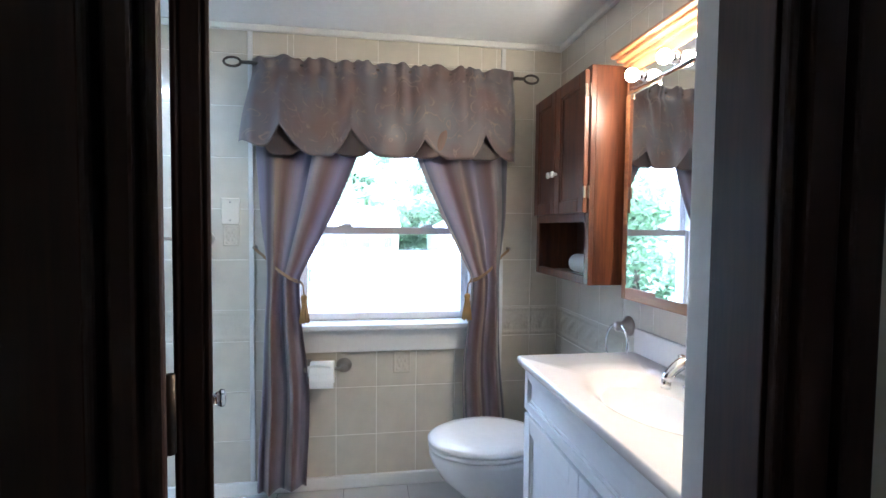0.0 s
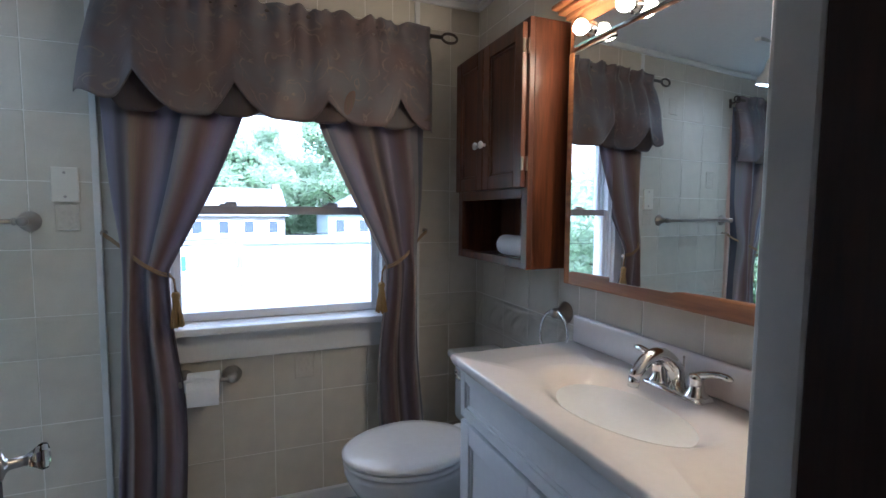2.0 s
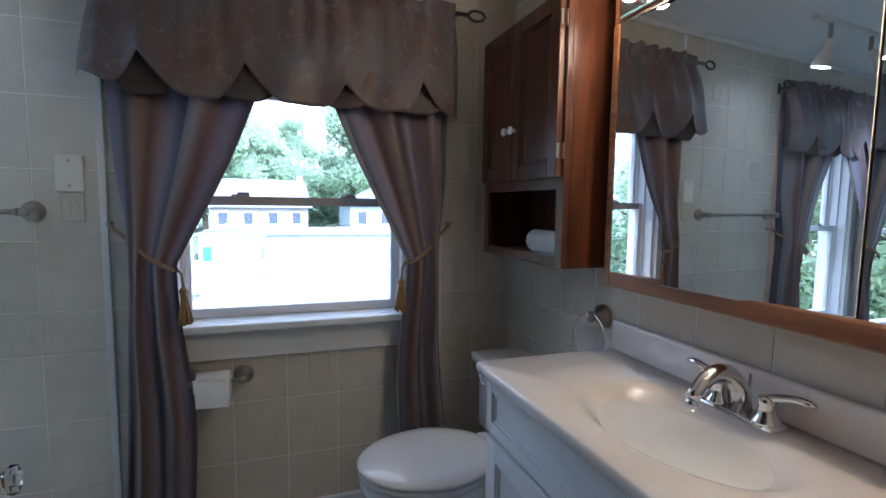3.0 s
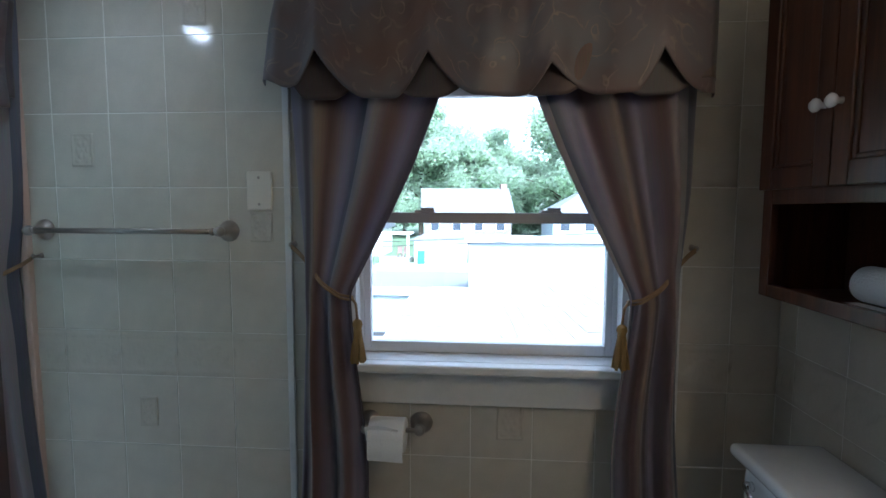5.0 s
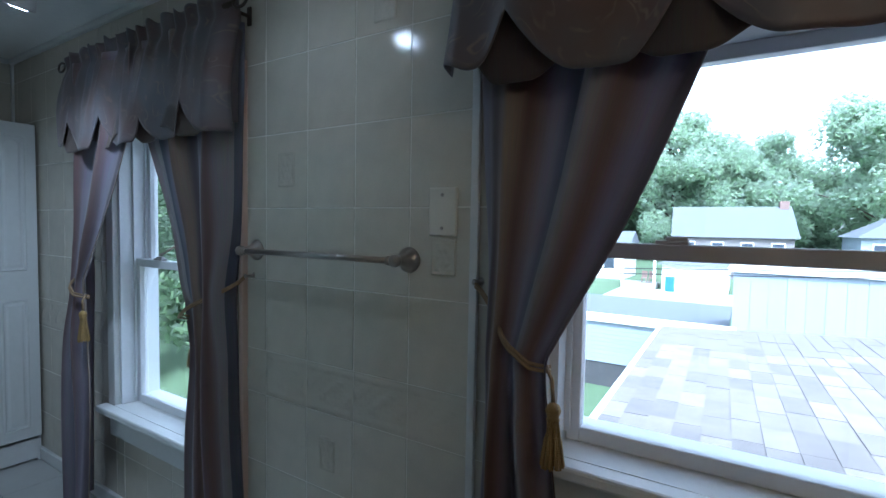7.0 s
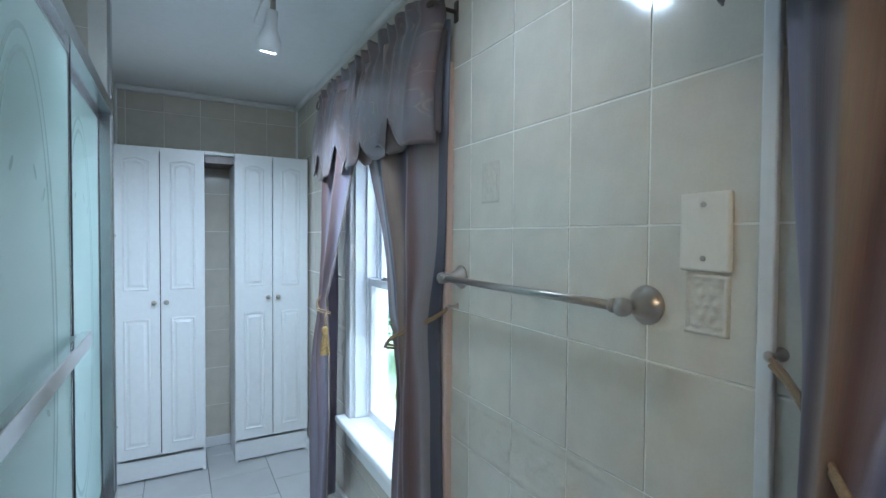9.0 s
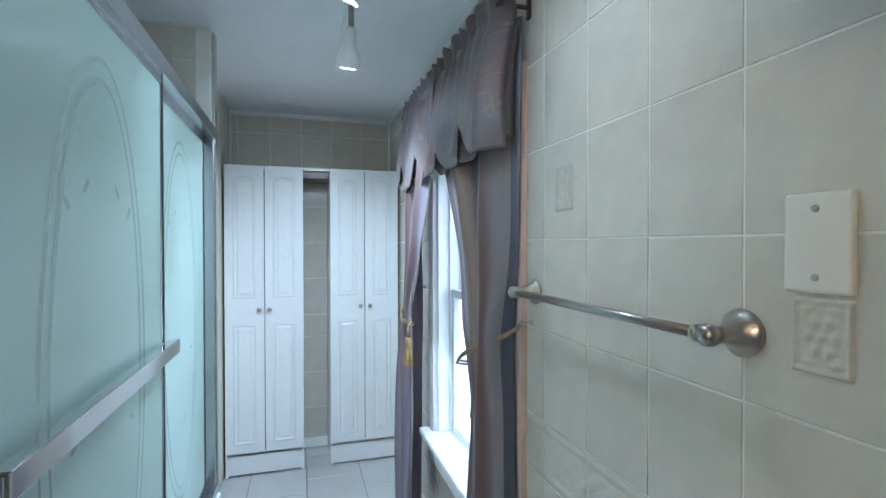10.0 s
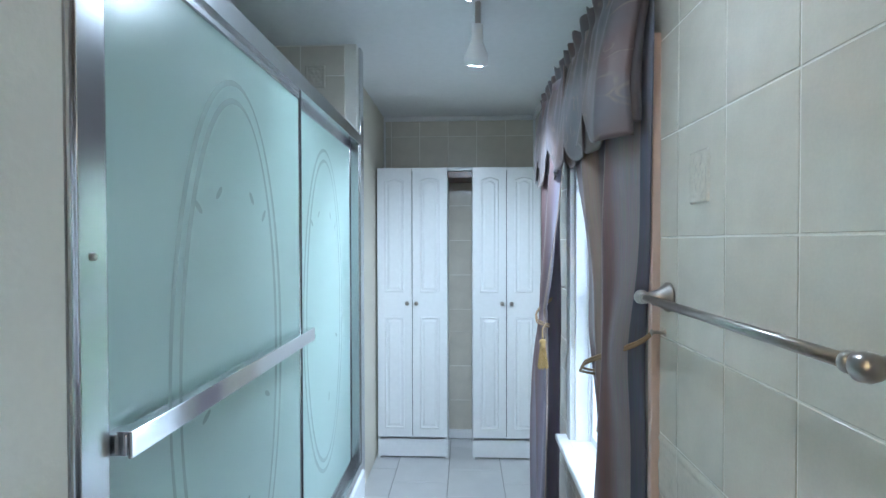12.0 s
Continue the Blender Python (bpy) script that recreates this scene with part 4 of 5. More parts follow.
part("bottom_panel", box((CX + 0.018, CY0 + T, CZ0 + 0.001), (RX, CY1 - T, CZ0 + T)), M_CHERRY, wc)
part("shelf", box((CX + 0.018, CY0 + T, 1.295), (RX, CY1 - T, 1.313)), M_CHERRY, wc)
part("back_panel", box((RX - 0.008, CY0 + T, CZ0 + T), (RX - 0.001, CY1 - T, CZ1 - T)), M_CHERRY, wc)
bm = bmesh.new()
for a, b, c, d in ((CY0, CY0 + 0.035, CZ0, CZ1), (CY1 - 0.035, CY1, CZ0, CZ1), (CY0 + 0.035, CY1 - 0.035, CZ0, CZ0 + 0.03), (CY0 + 0.035, CY1 - 0.035, 1.285, 1.32), (CY0 + 0.035, CY1 - 0.035, CZ1 - 0.03, CZ1)):
    add_box(bm, (CX, a, c), (CX + 0.018, b, d), 0.002)
part("face_frame", bm, M_CHERRY, wc)
cm = 2.225
for a, b, hy in ((CY0 + 0.012, cm - 0.0015, CY0 + 0.012), (cm + 0.0015, CY1 - 0.012, CY1 - 0.012)):
    d = panel_door(wc, "door", a, b, 1.318, CZ1 - 0.015, CX - 0.001, 0.046, M_CHERRY)
    ky = cm - 0.022 if a < cm - 0.1 else cm + 0.022
    part("knob", lathe([(0.007, 0), (0.006, 0.008), (0.013, 0.015), (0.014, 0.021), (0.009, 0.026)], (CX - 0.019, ky, 1.475), (-1, 0, 0), 18), M_CERAMIC, d, "white ceramic knob", smooth=True)
    if hy < cm:
        for z in (1.39, 1.74):
            bm = bmesh.new()
            add_cyl(bm, (CX - 0.016, hy - 0.004, z - 0.02), (CX - 0.016, hy - 0.004, z + 0.02), 0.0045, n=10)
            add_box(bm, (CX - 0.003, hy - 0.010, z - 0.022), (CX + 0.001, hy + 0.0, z + 0.022), 0.001)
            part("hinge", bm, M_NICKEL, d)
pr = thing("paper_roll", (1.17, 2.17, CZ0 + T + 0.038), "white paper roll lying in the open shelf", "paper roll")
bm = bmesh.new()
add_lathe(bm, [(0.016, -0.11), (0.037, -0.11), (0.038, -0.106), (0.038, 0.106), (0.037, 0.11), (0.016, 0.11)], (0, 0, 0), (0, 1, 0), 36)
part("roll", bm, M_PAPER, pr)
part("sheet", grid_bm(lambda u, v: Vector((-0.02 - 0.075 * v, -0.105 + 0.21 * u, -0.0375 + 0.003 * abs(math.sin(5 * u)) * v)), 8, 4), M_PAPER, pr)


# ---- toilet ----
to = thing("toilet", (0, 0, 0), "white two-piece toilet with the lid closed", "toilet")
TY = 2.240


def oval(t, cx, a_front, a_back, b):
    c, s = math.cos(t), math.sin(t)
    return (cx + (a_back * c if c > 0 else a_front * c), TY + b * s * (1 - 0.10 * (c if c > 0 else 0)))


def loft(secs, n=48):
    """Skins ovals (z, centre x, front, back, half width)."""
    bm = bmesh.new()
    rows = []
    for z, cx, af, ab, b in secs:
        rows.append([bm.verts.new((*oval(2 * math.pi * k / n, cx, af, ab, b), z)) for k in range(n)])
    for a, b in zip(rows, rows[1:]):
        for k in range(n):
            bm.faces.new((a[k], a[(k + 1) % n], b[(k + 1) % n], b[k]))
    bm.faces.new(rows[0][::-1])
    bm.faces.new(rows[-1])
    return bm


part("bowl", loft([(0.0, 0.90, 0.17, 0.22, 0.11), (0.03, 0.90, 0.165, 0.22, 0.105), (0.12, 0.89, 0.16, 0.22, 0.10), (0.20, 0.86, 0.19, 0.23, 0.12), (0.27, 0.82, 0.225, 0.24, 0.155),
                   (0.33, 0.805, 0.245, 0.24, 0.175), (0.365, 0.80, 0.252, 0.24, 0.182), (0.380, 0.80, 0.250, 0.24, 0.181), (0.386, 0.80, 0.240, 0.235, 0.172)]), M_CERAMIC, to, smooth=True)
part("seat", loft([(0.388, 0.80, 0.250, 0.20, 0.182), (0.392, 0.80, 0.255, 0.205, 0.187), (0.402, 0.80, 0.255, 0.205, 0.187), (0.406, 0.80, 0.250, 0.20, 0.182)]), M_SEAT, to, smooth=True)
part("lid", loft([(0.409, 0.80, 0.252, 0.205, 0.184), (0.413, 0.80, 0.258, 0.208, 0.189), (0.422, 0.80, 0.258, 0.208, 0.189), (0.430, 0.80, 0.245, 0.198, 0.176), (0.434, 0.80, 0.20, 0.165, 0.14), (0.4355, 0.80, 0.10, 0.09, 0.07)]), M_SEAT, to, smooth=True)
for sd in (-1, 1):
    part("hinge", box((0.985, TY + sd * 0.075 - 0.022, 0.386), (1.025, TY + sd * 0.075 + 0.022, 0.425), 0.008, 3), M_SEAT, to, smooth=True)
part("deck", box((0.98, TY - 0.12, 0.24), (1.20, TY + 0.12, 0.385), 0.03, 4), M_CERAMIC, to, smooth=True)
bm = bmesh.new()
add_box(bm, (1.04, TY - 0.225, 0.385), (1.245, TY + 0.225, 0.640), 0.028, 4)
part("tank", bm, M_CERAMIC, to, smooth=True)
part("tank_lid", box((1.020, TY - 0.245, 0.641), (1.250, TY + 0.250, 0.676), 0.014, 4), M_CERAMIC, to, smooth=True)
bm = bmesh.new()
add_cyl(bm, (1.04, TY + 0.17, 0.600), (1.022, TY + 0.17, 0.600), 0.012, n=14)
add_tube(bm, [(1.022, TY + 0.17, 0.600), (1.016, TY + 0.14, 0.598), (1.016, TY + 0.10, 0.593)], 0.006, 8)
part("flush_lever", bm, M_CHROME, to, "chrome flush lever", smooth=True)


# ---- tub and shower doors ----
tu = thing("bathtub", (0, 0, 0), "white enamelled bathtub behind sliding glass doors", "bathtub")
bm = bmesh.new()
TZ = 0.36
add_box(bm, (TX0, SY - 0.06, 0.0), (TX1, SY + 0.045, TZ), 0.012, 3)
add_box(bm, (TX0, 0.955, 0.0), (TX1, 1.02, TZ), 0.01)
add_box(bm, (TX0, 1.02, 0.0), (TX0 + 0.08, SY - 0.06, TZ), 0.01)
add_box(bm, (TX1 - 0.08, 1.02, 0.0), (TX1, SY - 0.06, TZ), 0.01)
add_box(bm, (TX0 + 0.08, 1.02, 0.0), (TX1 - 0.08, SY - 0.06, 0.06))
part("tub_body", bm, M_CERAMIC, tu)

sd_ = thing("shower_door", (0, 0, 0), "frosted sliding shower doors in a chrome frame", "shower door")
HZ = 1.765
bm = bmesh.new()
for xa, xb in ((TX0, TX1),):
    prof = [(-0.032, -0.030), (-0.032, 0.012), (-0.020, 0.030), (0.0, 0.036), (0.020, 0.030), (0.034, 0.012), (0.034, -0.030)]
    ra_ = [bm.verts.new((xa, SY + p, HZ + q)) for p, q in prof]
    rb_ = [bm.verts.new((xb, SY + p, HZ + q)) for p, q in prof]
    for k in range(len(prof)):
        bm.faces.new((ra_[k], ra_[(k + 1) % len(prof)], rb_[(k + 1) % len(prof)], rb_[k]))
    bm.faces.new(ra_[::-1])
    bm.faces.new(rb_)
part("header", bm, M_ALU, sd_)
bm = bmesh.new()
add_box(bm, (TX0, SY - 0.03, TZ), (TX1, SY + 0.036, TZ + 0.014), 0.003)
add_box(bm, (TX0, SY + 0.028, TZ + 0.014), (TX1, SY + 0.036, TZ + 0.034), 0.002)
add_box(bm, (TX0, SY - 0.004, TZ + 0.014), (TX1, SY + 0.002, TZ + 0.030), 0.001)
part("bottom_track", bm, M_ALU, sd_)
for x0, x1 in ((TX1 - 0.062, TX1), (TX0, TX0 + 0.034)):
    bm = bmesh.new()
    add_box(bm, (x0, SY - 0.03, TZ + 0.014), (x1, SY + 0.032, HZ - 0.03), 0.004)
    add_box(bm, (x0 + 0.010, SY + 0.032, TZ + 0.014), (x1 - 0.010, SY + 0.036, HZ - 0.03), 0.001)
    j = part("wall_jamb", bm, M_ALU, sd_)
    for z in (0.62, 1.31):
        part("screw", lathe([(0.005, 0), (0.005, 0.002), (0.003, 0.004)], ((x0 + x1) / 2, SY + 0.036, z), (0, 1, 0), 10), M_NICKEL, j)


def glass_panel(x0, x1, y, name):
    g = part(name, box((x0, y - 0.003, TZ + 0.03), (x1, y + 0.003, HZ - 0.022)), M_FROST, sd_, "pale green frosted glass with an etched arch")
    bm = bmesh.new()
    for x in (x0, x1 - 0.012):
        add_box(bm, (x, y - 0.006, TZ + 0.025), (x + 0.012, y + 0.006, HZ - 0.02), 0.002)
    add_box(bm, (x0 + 0.012, y - 0.008, HZ - 0.05), (x1 - 0.012, y + 0.008, HZ - 0.02), 0.002)
    add_box(bm, (x0 + 0.012, y - 0.008, TZ + 0.025), (x1 - 0.012, y + 0.008, TZ + 0.05), 0.002)
    part("panel_frame", bm, M_ALU, g)
    part("gasket", box((x0 + 0.001, y + 0.0062, TZ + 0.03), (x0 + 0.006, y + 0.0085, HZ - 0.03)), M_BLACK, g)
    cx, w = (x0 + x1) / 2, (x1 - x0) / 2
    for a, b in ((0.228, 0.555), (0.200, 0.520)):
        pts = [(cx + a * math.cos(t), y + 0.0034, 1.09 + b * math.sin(t)) for t in [2 * math.pi * k / 72 for k in range(73)]]
        bm = bmesh.new()
        prev = None
        for (xx, yy, zz), t in zip(pts, [2 * math.pi * k / 72 for k in range(73)]):
            wd = 0.005 + 0.006 * abs(math.sin(t * 1.5 + a))
            va_ = bm.verts.new((xx, yy, zz))
            vb_ = bm.verts.new((xx - wd * math.cos(t) * 1.3, yy, zz - wd * math.sin(t) * 1.3))
            if prev:
                bm.faces.new((prev[0], va_, vb_, prev[1]))
            prev = (va_, vb_)
        part("etched_line", bm, M_ETCH, g)
    bm = bmesh.new()
    for dx, pz, an in ((0.14, 1.387, 0.7), (0.07, 1.418, 2.3), (-0.066, 1.420, 0.9), (-0.127, 1.386, 2.2), (-0.14, 0.98, 0.5), (-0.04, 0.78, 1.9), (0.12, 1.02, 2.6)):
        px = cx + dx
        q = [bm.verts.new((px + 0.016 * math.cos(t) * math.cos(an) - 0.006 * math.sin(t) * math.sin(an), y + 0.0034, pz + 0.016 * math.cos(t) * math.sin(an) + 0.006 * math.sin(t) * math.cos(an))) for t in [2 * math.pi * i / 12 for i in range(12)]]
        bm.faces.new(q)
    part("etched_leaf", bm, M_ETCH, g)
    return g


g1 = glass_panel(-1.225, TX1 - 0.058, SY + 0.016, "sliding_panel")
g2 = glass_panel(TX0 + 0.03, -1.19, SY - 0.012, "sliding_panel")
bm = bmesh.new()
add_box(bm, (-1.235, SY + 0.050, 1.055), (TX1 - 0.065, SY + 0.056, 1.090), 0.002)
add_box(bm, (-1.235, SY + 0.036, 1.086), (TX1 - 0.065, SY + 0.054, 1.090), 0.001)
tbar = part("towel_rail", bm, M_CHROME, g1, "flat chrome towel rail")
for x in (TX1 - 0.095, -1.235):
    part("rail_bracket", box((x, SY + 0.018, 1.058), (x + 0.030, SY + 0.050, 1.086), 0.002), M_CHROME, tbar)
# metal corner trim on the tub's end wall
bm = bmesh.new()
add_box(bm, (TX0 - 0.086, 1.777, 0.0), (TX0 - 0.034, 1.787, CEIL - 0.001), 0.002)
add_box(bm, (TX0 - 0.09, 1.688, 0.0), (TX0 - 0.082, 1.787, CEIL - 0.001), 0.002)
tagged(part("corner_trim", bm, M_ALU), "bright metal corner strip up to the ceiling", "trim", kind="structure")


# ---- tall cabinets ----
def tall_cabinet(y0, y1):
    W, H, X = y1 - y0, 1.777, -2.826
    c = thing("tall_cabinet", (X, y0, 0), "tall white two-door cabinet with routed panels", "cabinet", "tall white cabinets")
    bm = bmesh.new()
    add_box(bm, (-0.30, 0, 0.0), (-0.018, 0.015, H), 0.001)
    add_box(bm, (-0.30, W - 0.015, 0.0), (-0.018, W, H), 0.001)
    add_box(bm, (-0.30, 0.015, H - 0.015), (-0.018, W - 0.015, H), 0.001)
    add_box(bm, (-0.30, 0.015, 0.12), (-0.29, W - 0.015, H - 0.015))
    add_box(bm, (-0.30, 0.015, 0.12), (-0.018, W - 0.015, 0.135))
    part("carcass", bm, M_CABWHITE, c)
    # black sheet stands in for the shade between the two doors
    part("gap_shade_sheet", box((-0.024, W / 2 - 0.02, 0.14), (-0.0185, W / 2 + 0.02, H - 0.02)), M_BLACK, c)
    part("plinth", box((-0.030, 0.015, 0.012), (-0.018, W - 0.015, 0.13)), M_CABWHITE, c)
    for a, b in ((0.002, W / 2 - 0.0022), (W / 2 + 0.0022, W - 0.002)):
        d = part("door", box((-0.018, a, 0.136), (0.0, b, H - 0.002), 0.002), M_CABWHITE, c)
        for z0, z1 in ((0.19, 0.90), (1.02, H - 0.05)):
            bm = bmesh.new()
            m = 0.045
            rise = 0.016 if z0 > 0.9 else 0.004
            pts = [(a + m, z0), (b - m, z0), (b - m, z1 - 0.03)]
            mid = (a + b) / 2
            arch = [(b - m - (b - a - 2 * m) * k / 10, z1 - 0.03 + rise * math.sin(math.pi * k / 10)) for k in range(1, 10)]
            loop = pts + arch + [(a + m, z1 - 0.03)]
            full = [Vector((0.0, p, q)) for p, q in loop]
            rows = []
            for s, o in ((0.0, 0.0004), (0.004, 0.0050), (0.008, 0.0056), (0.013, 0.0006), (0.020, 0.0006), (0.030, 0.0056)):
                row = []
                for p in full:
                    dz = s if p.z < (z0 + z1) / 2 else -s
                    row.append(bm.verts.new((o, mid + (p.y - mid) * (1 - s / ((b - a) / 2 - m)), p.z + dz)))
                rows.append(row)
            for r0, r1 in zip(rows, rows[1:]):
                for k in range(len(r0)):
                    bm.faces.new((r0[k], r0[(k + 1) % len(r0)], r1[(k + 1) % len(r0)], r1[k]))
            bm.faces.new(rows[-1])
            part("routed_panel", bm, M_CABWHITE, d)
        ky = W / 2 + (0.028 if a > W / 4 else -0.028)
        part("knob", lathe([(0.006, 0), (0.005, 0.010), (0.012, 0.016), (0.013, 0.021), (0.008, 0.025)], (0.0, ky, 0.955), (1, 0, 0), 16), M_NICKEL, d, "small nickel knob", smooth=True)
    return c


tall_cabinet(1.70, 2.128)
tall_cabinet(2.280, 2.690)
br = thing("bridge_shelf", (-2.85, 2.128, 1.745), "white shelf board bridging two tall cabinets", "shelf")
part("board", box((-0.26, 0.001, 0.012), (0.02, 0.151, 0.030), 0.002), M_CABWHITE, br)
part("cleat", box((-0.25, 0.001, -0.03), (0.0, 0.151, 0.010), 0.002), M_CHERRY, br)


# ---- track lights ----
tl = thing("track_light", (-1.25, 2.28, CEIL), "white ceiling track with three spot heads", "track light")
part("rail", box((-0.66, -0.017, -0.020), (0.66, 0.017, 0.0), 0.003), M_WHITE, tl)
for x, ax, watts in ((-0.33, (-0.42, -0.05, -1), 3.0), (0.13, (-0.35, -0.55, -1), 0.45), (0.52, (0.02, 0.22, -1), 0.05)):
    hd = part("stem", cyl((x, 0, -0.020), (x, 0, -0.092), 0.010, n=12), M_NICKEL, tl)
    ax = Vector(ax).normalized()
    o = Vector((x, 0, -0.090))
    sh = part("spot_shade", lathe([(0.010, 0.0), (0.018, 0.004), (0.020, 0.035), (0.022, 0.060), (0.030, 0.078), (0.041, 0.100), (0.043, 0.135), (0.040, 0.135), (0.038, 0.110)], o, ax, 28), M_WHITE, tl, "white flared spot shade", smooth=True)
    bm = bmesh.new()
    c = o + ax * 0.128
    add_lathe(bm, [(0.036, -0.002), (0.034, 0.006), (0.02, 0.010)], c, ax, 24)
    part("lamp_lens", bm, M_SPOTGLOW, sh, "lit spot lens", smooth=True)
    ld = bpy.data.lights.new("spot_bulb", "SPOT")
    ld.spot_size, ld.spot_blend = radians(130 if watts > 1 else 100), 0.9
    ld.energy, ld.shadow_soft_size, ld.color = watts, 0.035, (0.92, 0.97, 1.0)
    lo = new("spot_bulb", ld)
    wp = Vector((-1.25, 2.28, CEIL)) + c + ax * 0.05
    lo.matrix_world = look(wp, wp + ax)


# ---------------- outside ----------------
M_GROUND = mat("grass", (0.085, 0.130, 0.070), 0.9, var=0.3, scale=0.7, bump=0.3, bscale=20)
M_SHINGLE = mat("asphalt_shingle", (0.185, 0.168, 0.166), 0.9, var=0.2, scale=6, rand=0.46, bump=0.4, bscale=160)
M_SIDING = mat("pale_siding", (0.25, 0.285, 0.34), 0.6, var=0.04, scale=1.5, rand=0.05)
M_BOARD = mat("brown_grey_siding", (0.17, 0.155, 0.16), 0.7, var=0.06, scale=1.5)
M_CONCRETE = mat("pale_concrete", (0.42, 0.42, 0.41), 0.85, var=0.12, scale=1.2)
M_BIN = mat("blue_green_plastic", (0.03, 0.13, 0.17), 0.5, var=0.05)
M_ROOFGREY = mat("grey_roof", (0.12, 0.13, 0.15), 0.85, var=0.12, scale=2, bump=0.3, bscale=30)


def leafy(name, color):
    """Leaves that let some light through."""
    m = mat(name, color, 0.6, var=0.3, scale=0.9)
    nt = m.node_tree
    tr_ = nt.nodes.new("ShaderNodeBsdfTranslucent")
    tr_.inputs["Color"].default_value = (color[0] * 1.5, color[1] * 1.6, color[2] * 1.2, 1)
    mix = nt.nodes.new("ShaderNodeMixShader")
    mix.inputs[0].default_value = 0.7
    nt.links.new(nt.nodes["Principled BSDF"].outputs[0], mix.inputs[1])
    nt.links.new(tr_.outputs[0], mix.inputs[2])
    nt.links.new(mix.outputs[0], nt.nodes["Material Output"].inputs["Surface"])
    return m


# paler and greyer than foliage: haze over the far trees is in this colour
M_LEAF_HAZED = leafy("leaves", (0.33, 0.38, 0.355))
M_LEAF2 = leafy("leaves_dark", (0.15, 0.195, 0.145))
M_BARK = mat("bark", (0.09, 0.07, 0.055), 0.9, var=0.25, scale=8, bump=0.6, bscale=30)
M_BRICK = mat("chimney_brick", (0.19, 0.13, 0.115), 0.85, var=0.2, scale=20)
M_ASPH = mat("asphalt", (0.055, 0.055, 0.06), 0.9, var=0.15, scale=2)
M_GLASSDARK = mat("dark_window_glass", (0.05, 0.06, 0.08), 0.1, var=0.1, scale=2)
GZ = -3.0
bm = bmesh.new()
add_box(bm, (-400, WY + 0.3, GZ - 0.3), (400, 900, GZ))
tagged(part("ground", bm, M_GROUND), "green lawn around the houses", "ground", kind="structure")


tagged(part("pavement", box((-7.5, 33.0, GZ - 0.1), (0.6, 38.8, GZ + 0.03), 0.01, 1), M_CONCRETE), "pale concrete drive before the garage", "drive", kind="structure")


def house(at, w, d, h, roof_h, hip, label, wall_mat, chimney=False, turn=0, panes=True):
    hs = thing("house", at, label, "house")
    hs.rotation_euler = (0, 0, radians(turn))
    part("wall", box((-w / 2, -d / 2, 0), (w / 2, d / 2, h)), wall_mat, hs)
    bm = bmesh.new()
    o = 0.35
    a = [bm.verts.new(p) for p in ((-w / 2 - o, -d / 2 - o, h), (w / 2 + o, -d / 2 - o, h), (w / 2 + o, d / 2 + o, h), (-w / 2 - o, d / 2 + o, h))]
    k = w / 2 - (d / 2 if hip else -o)
    k = max(k, 0.1)
    t = [bm.verts.new(p) for p in ((-k, 0, h + roof_h), (k, 0, h + roof_h))]
    bm.faces.new(a[::-1])
    bm.faces.new((a[0], a[1], t[1], t[0]))
    bm.faces.new((a[2], a[3], t[0], t[1]))
    bm.faces.new((a[1], a[2], t[1]))
    bm.faces.new((a[3], a[0], t[0]))
    part("roof", bm, M_ROOFGREY, hs)
    nwin = max(2, int(w / 2.2))
    for i in range(nwin if panes else 0):
        x = -w / 2 + (i + 0.5) * w / nwin
        z = h - 1.7
        wd = part("window", box((x - 0.5, -d / 2 - 0.05, z), (x + 0.5, -d / 2 + 0.02, z + 1.3), 0.01), M_WHITE, hs)
        part("pane", box((x - 0.42, -d / 2 - 0.06, z + 0.08), (x + 0.42, -d / 2 - 0.045, z + 1.22)), M_GLASSDARK, wd)
    if chimney:
        part("chimney", box((w / 2 - 0.6, -0.4, h), (w / 2 + 0.1, 0.4, h + roof_h + 0.5)), M_BRICK, hs)
    return hs


house((-1.3, 55.0, GZ), 9.0, 8.0, 3.7, 2.85, False, "grey-roofed house with brown siding and a brick chimney", M_BOARD, True, 6)
house((11.4, 50.0, GZ), 8.8, 8.2, 3.95, 2.6, True, "pale house with a hipped grey roof", M_SIDING, False, 0)
house((-11.0, 47.0, GZ), 5.0, 5.0, 2.5, 1.6, False, "small white house across the lawn", M_TRIM, False, 0)
gar = house((-2.75, 41.0, GZ), 4.1, 4.0, 1.85, 0.85, True, "white garage with a low grey roof", M_TRIM, False, 0, False)
part("garage_door", box((-1.7, -2.06, 0.03), (1.2, -1.99, 1.62), 0.02), M_WHITE, gar)
po = thing("porch", (-6.4, 40.0, GZ), "white porch with dark chairs beside the garage", "porch")
part("deck", box((-1.2, -1.0, 0.0), (1.2, 1.0, 0.35), 0.02), M_CONCRETE, po)
part("roof", box((-1.3, -1.1, 2.25), (1.3, 1.1, 2.38), 0.02), M_TRIM, po)
for x in (-1.1, 1.1):
    part("post", box((x - 0.09, -0.98, 0.35), (x + 0.09, -0.80, 2.25), 0.01), M_TRIM, po)
bn = thing("waste_bin", (-4.15, 38.2, GZ + 0.03), "blue-green wheeled bin on the drive", "bin")
bm = bmesh.new()
add_box(bm, (-0.28, -0.3, 0.0), (0.28, 0.3, 0.95), 0.04)
part("body", bm, M_BIN, bn)
part("lid", box((-0.31, -0.34, 0.95), (0.31, 0.33, 1.02), 0.03), M_BIN, bn)
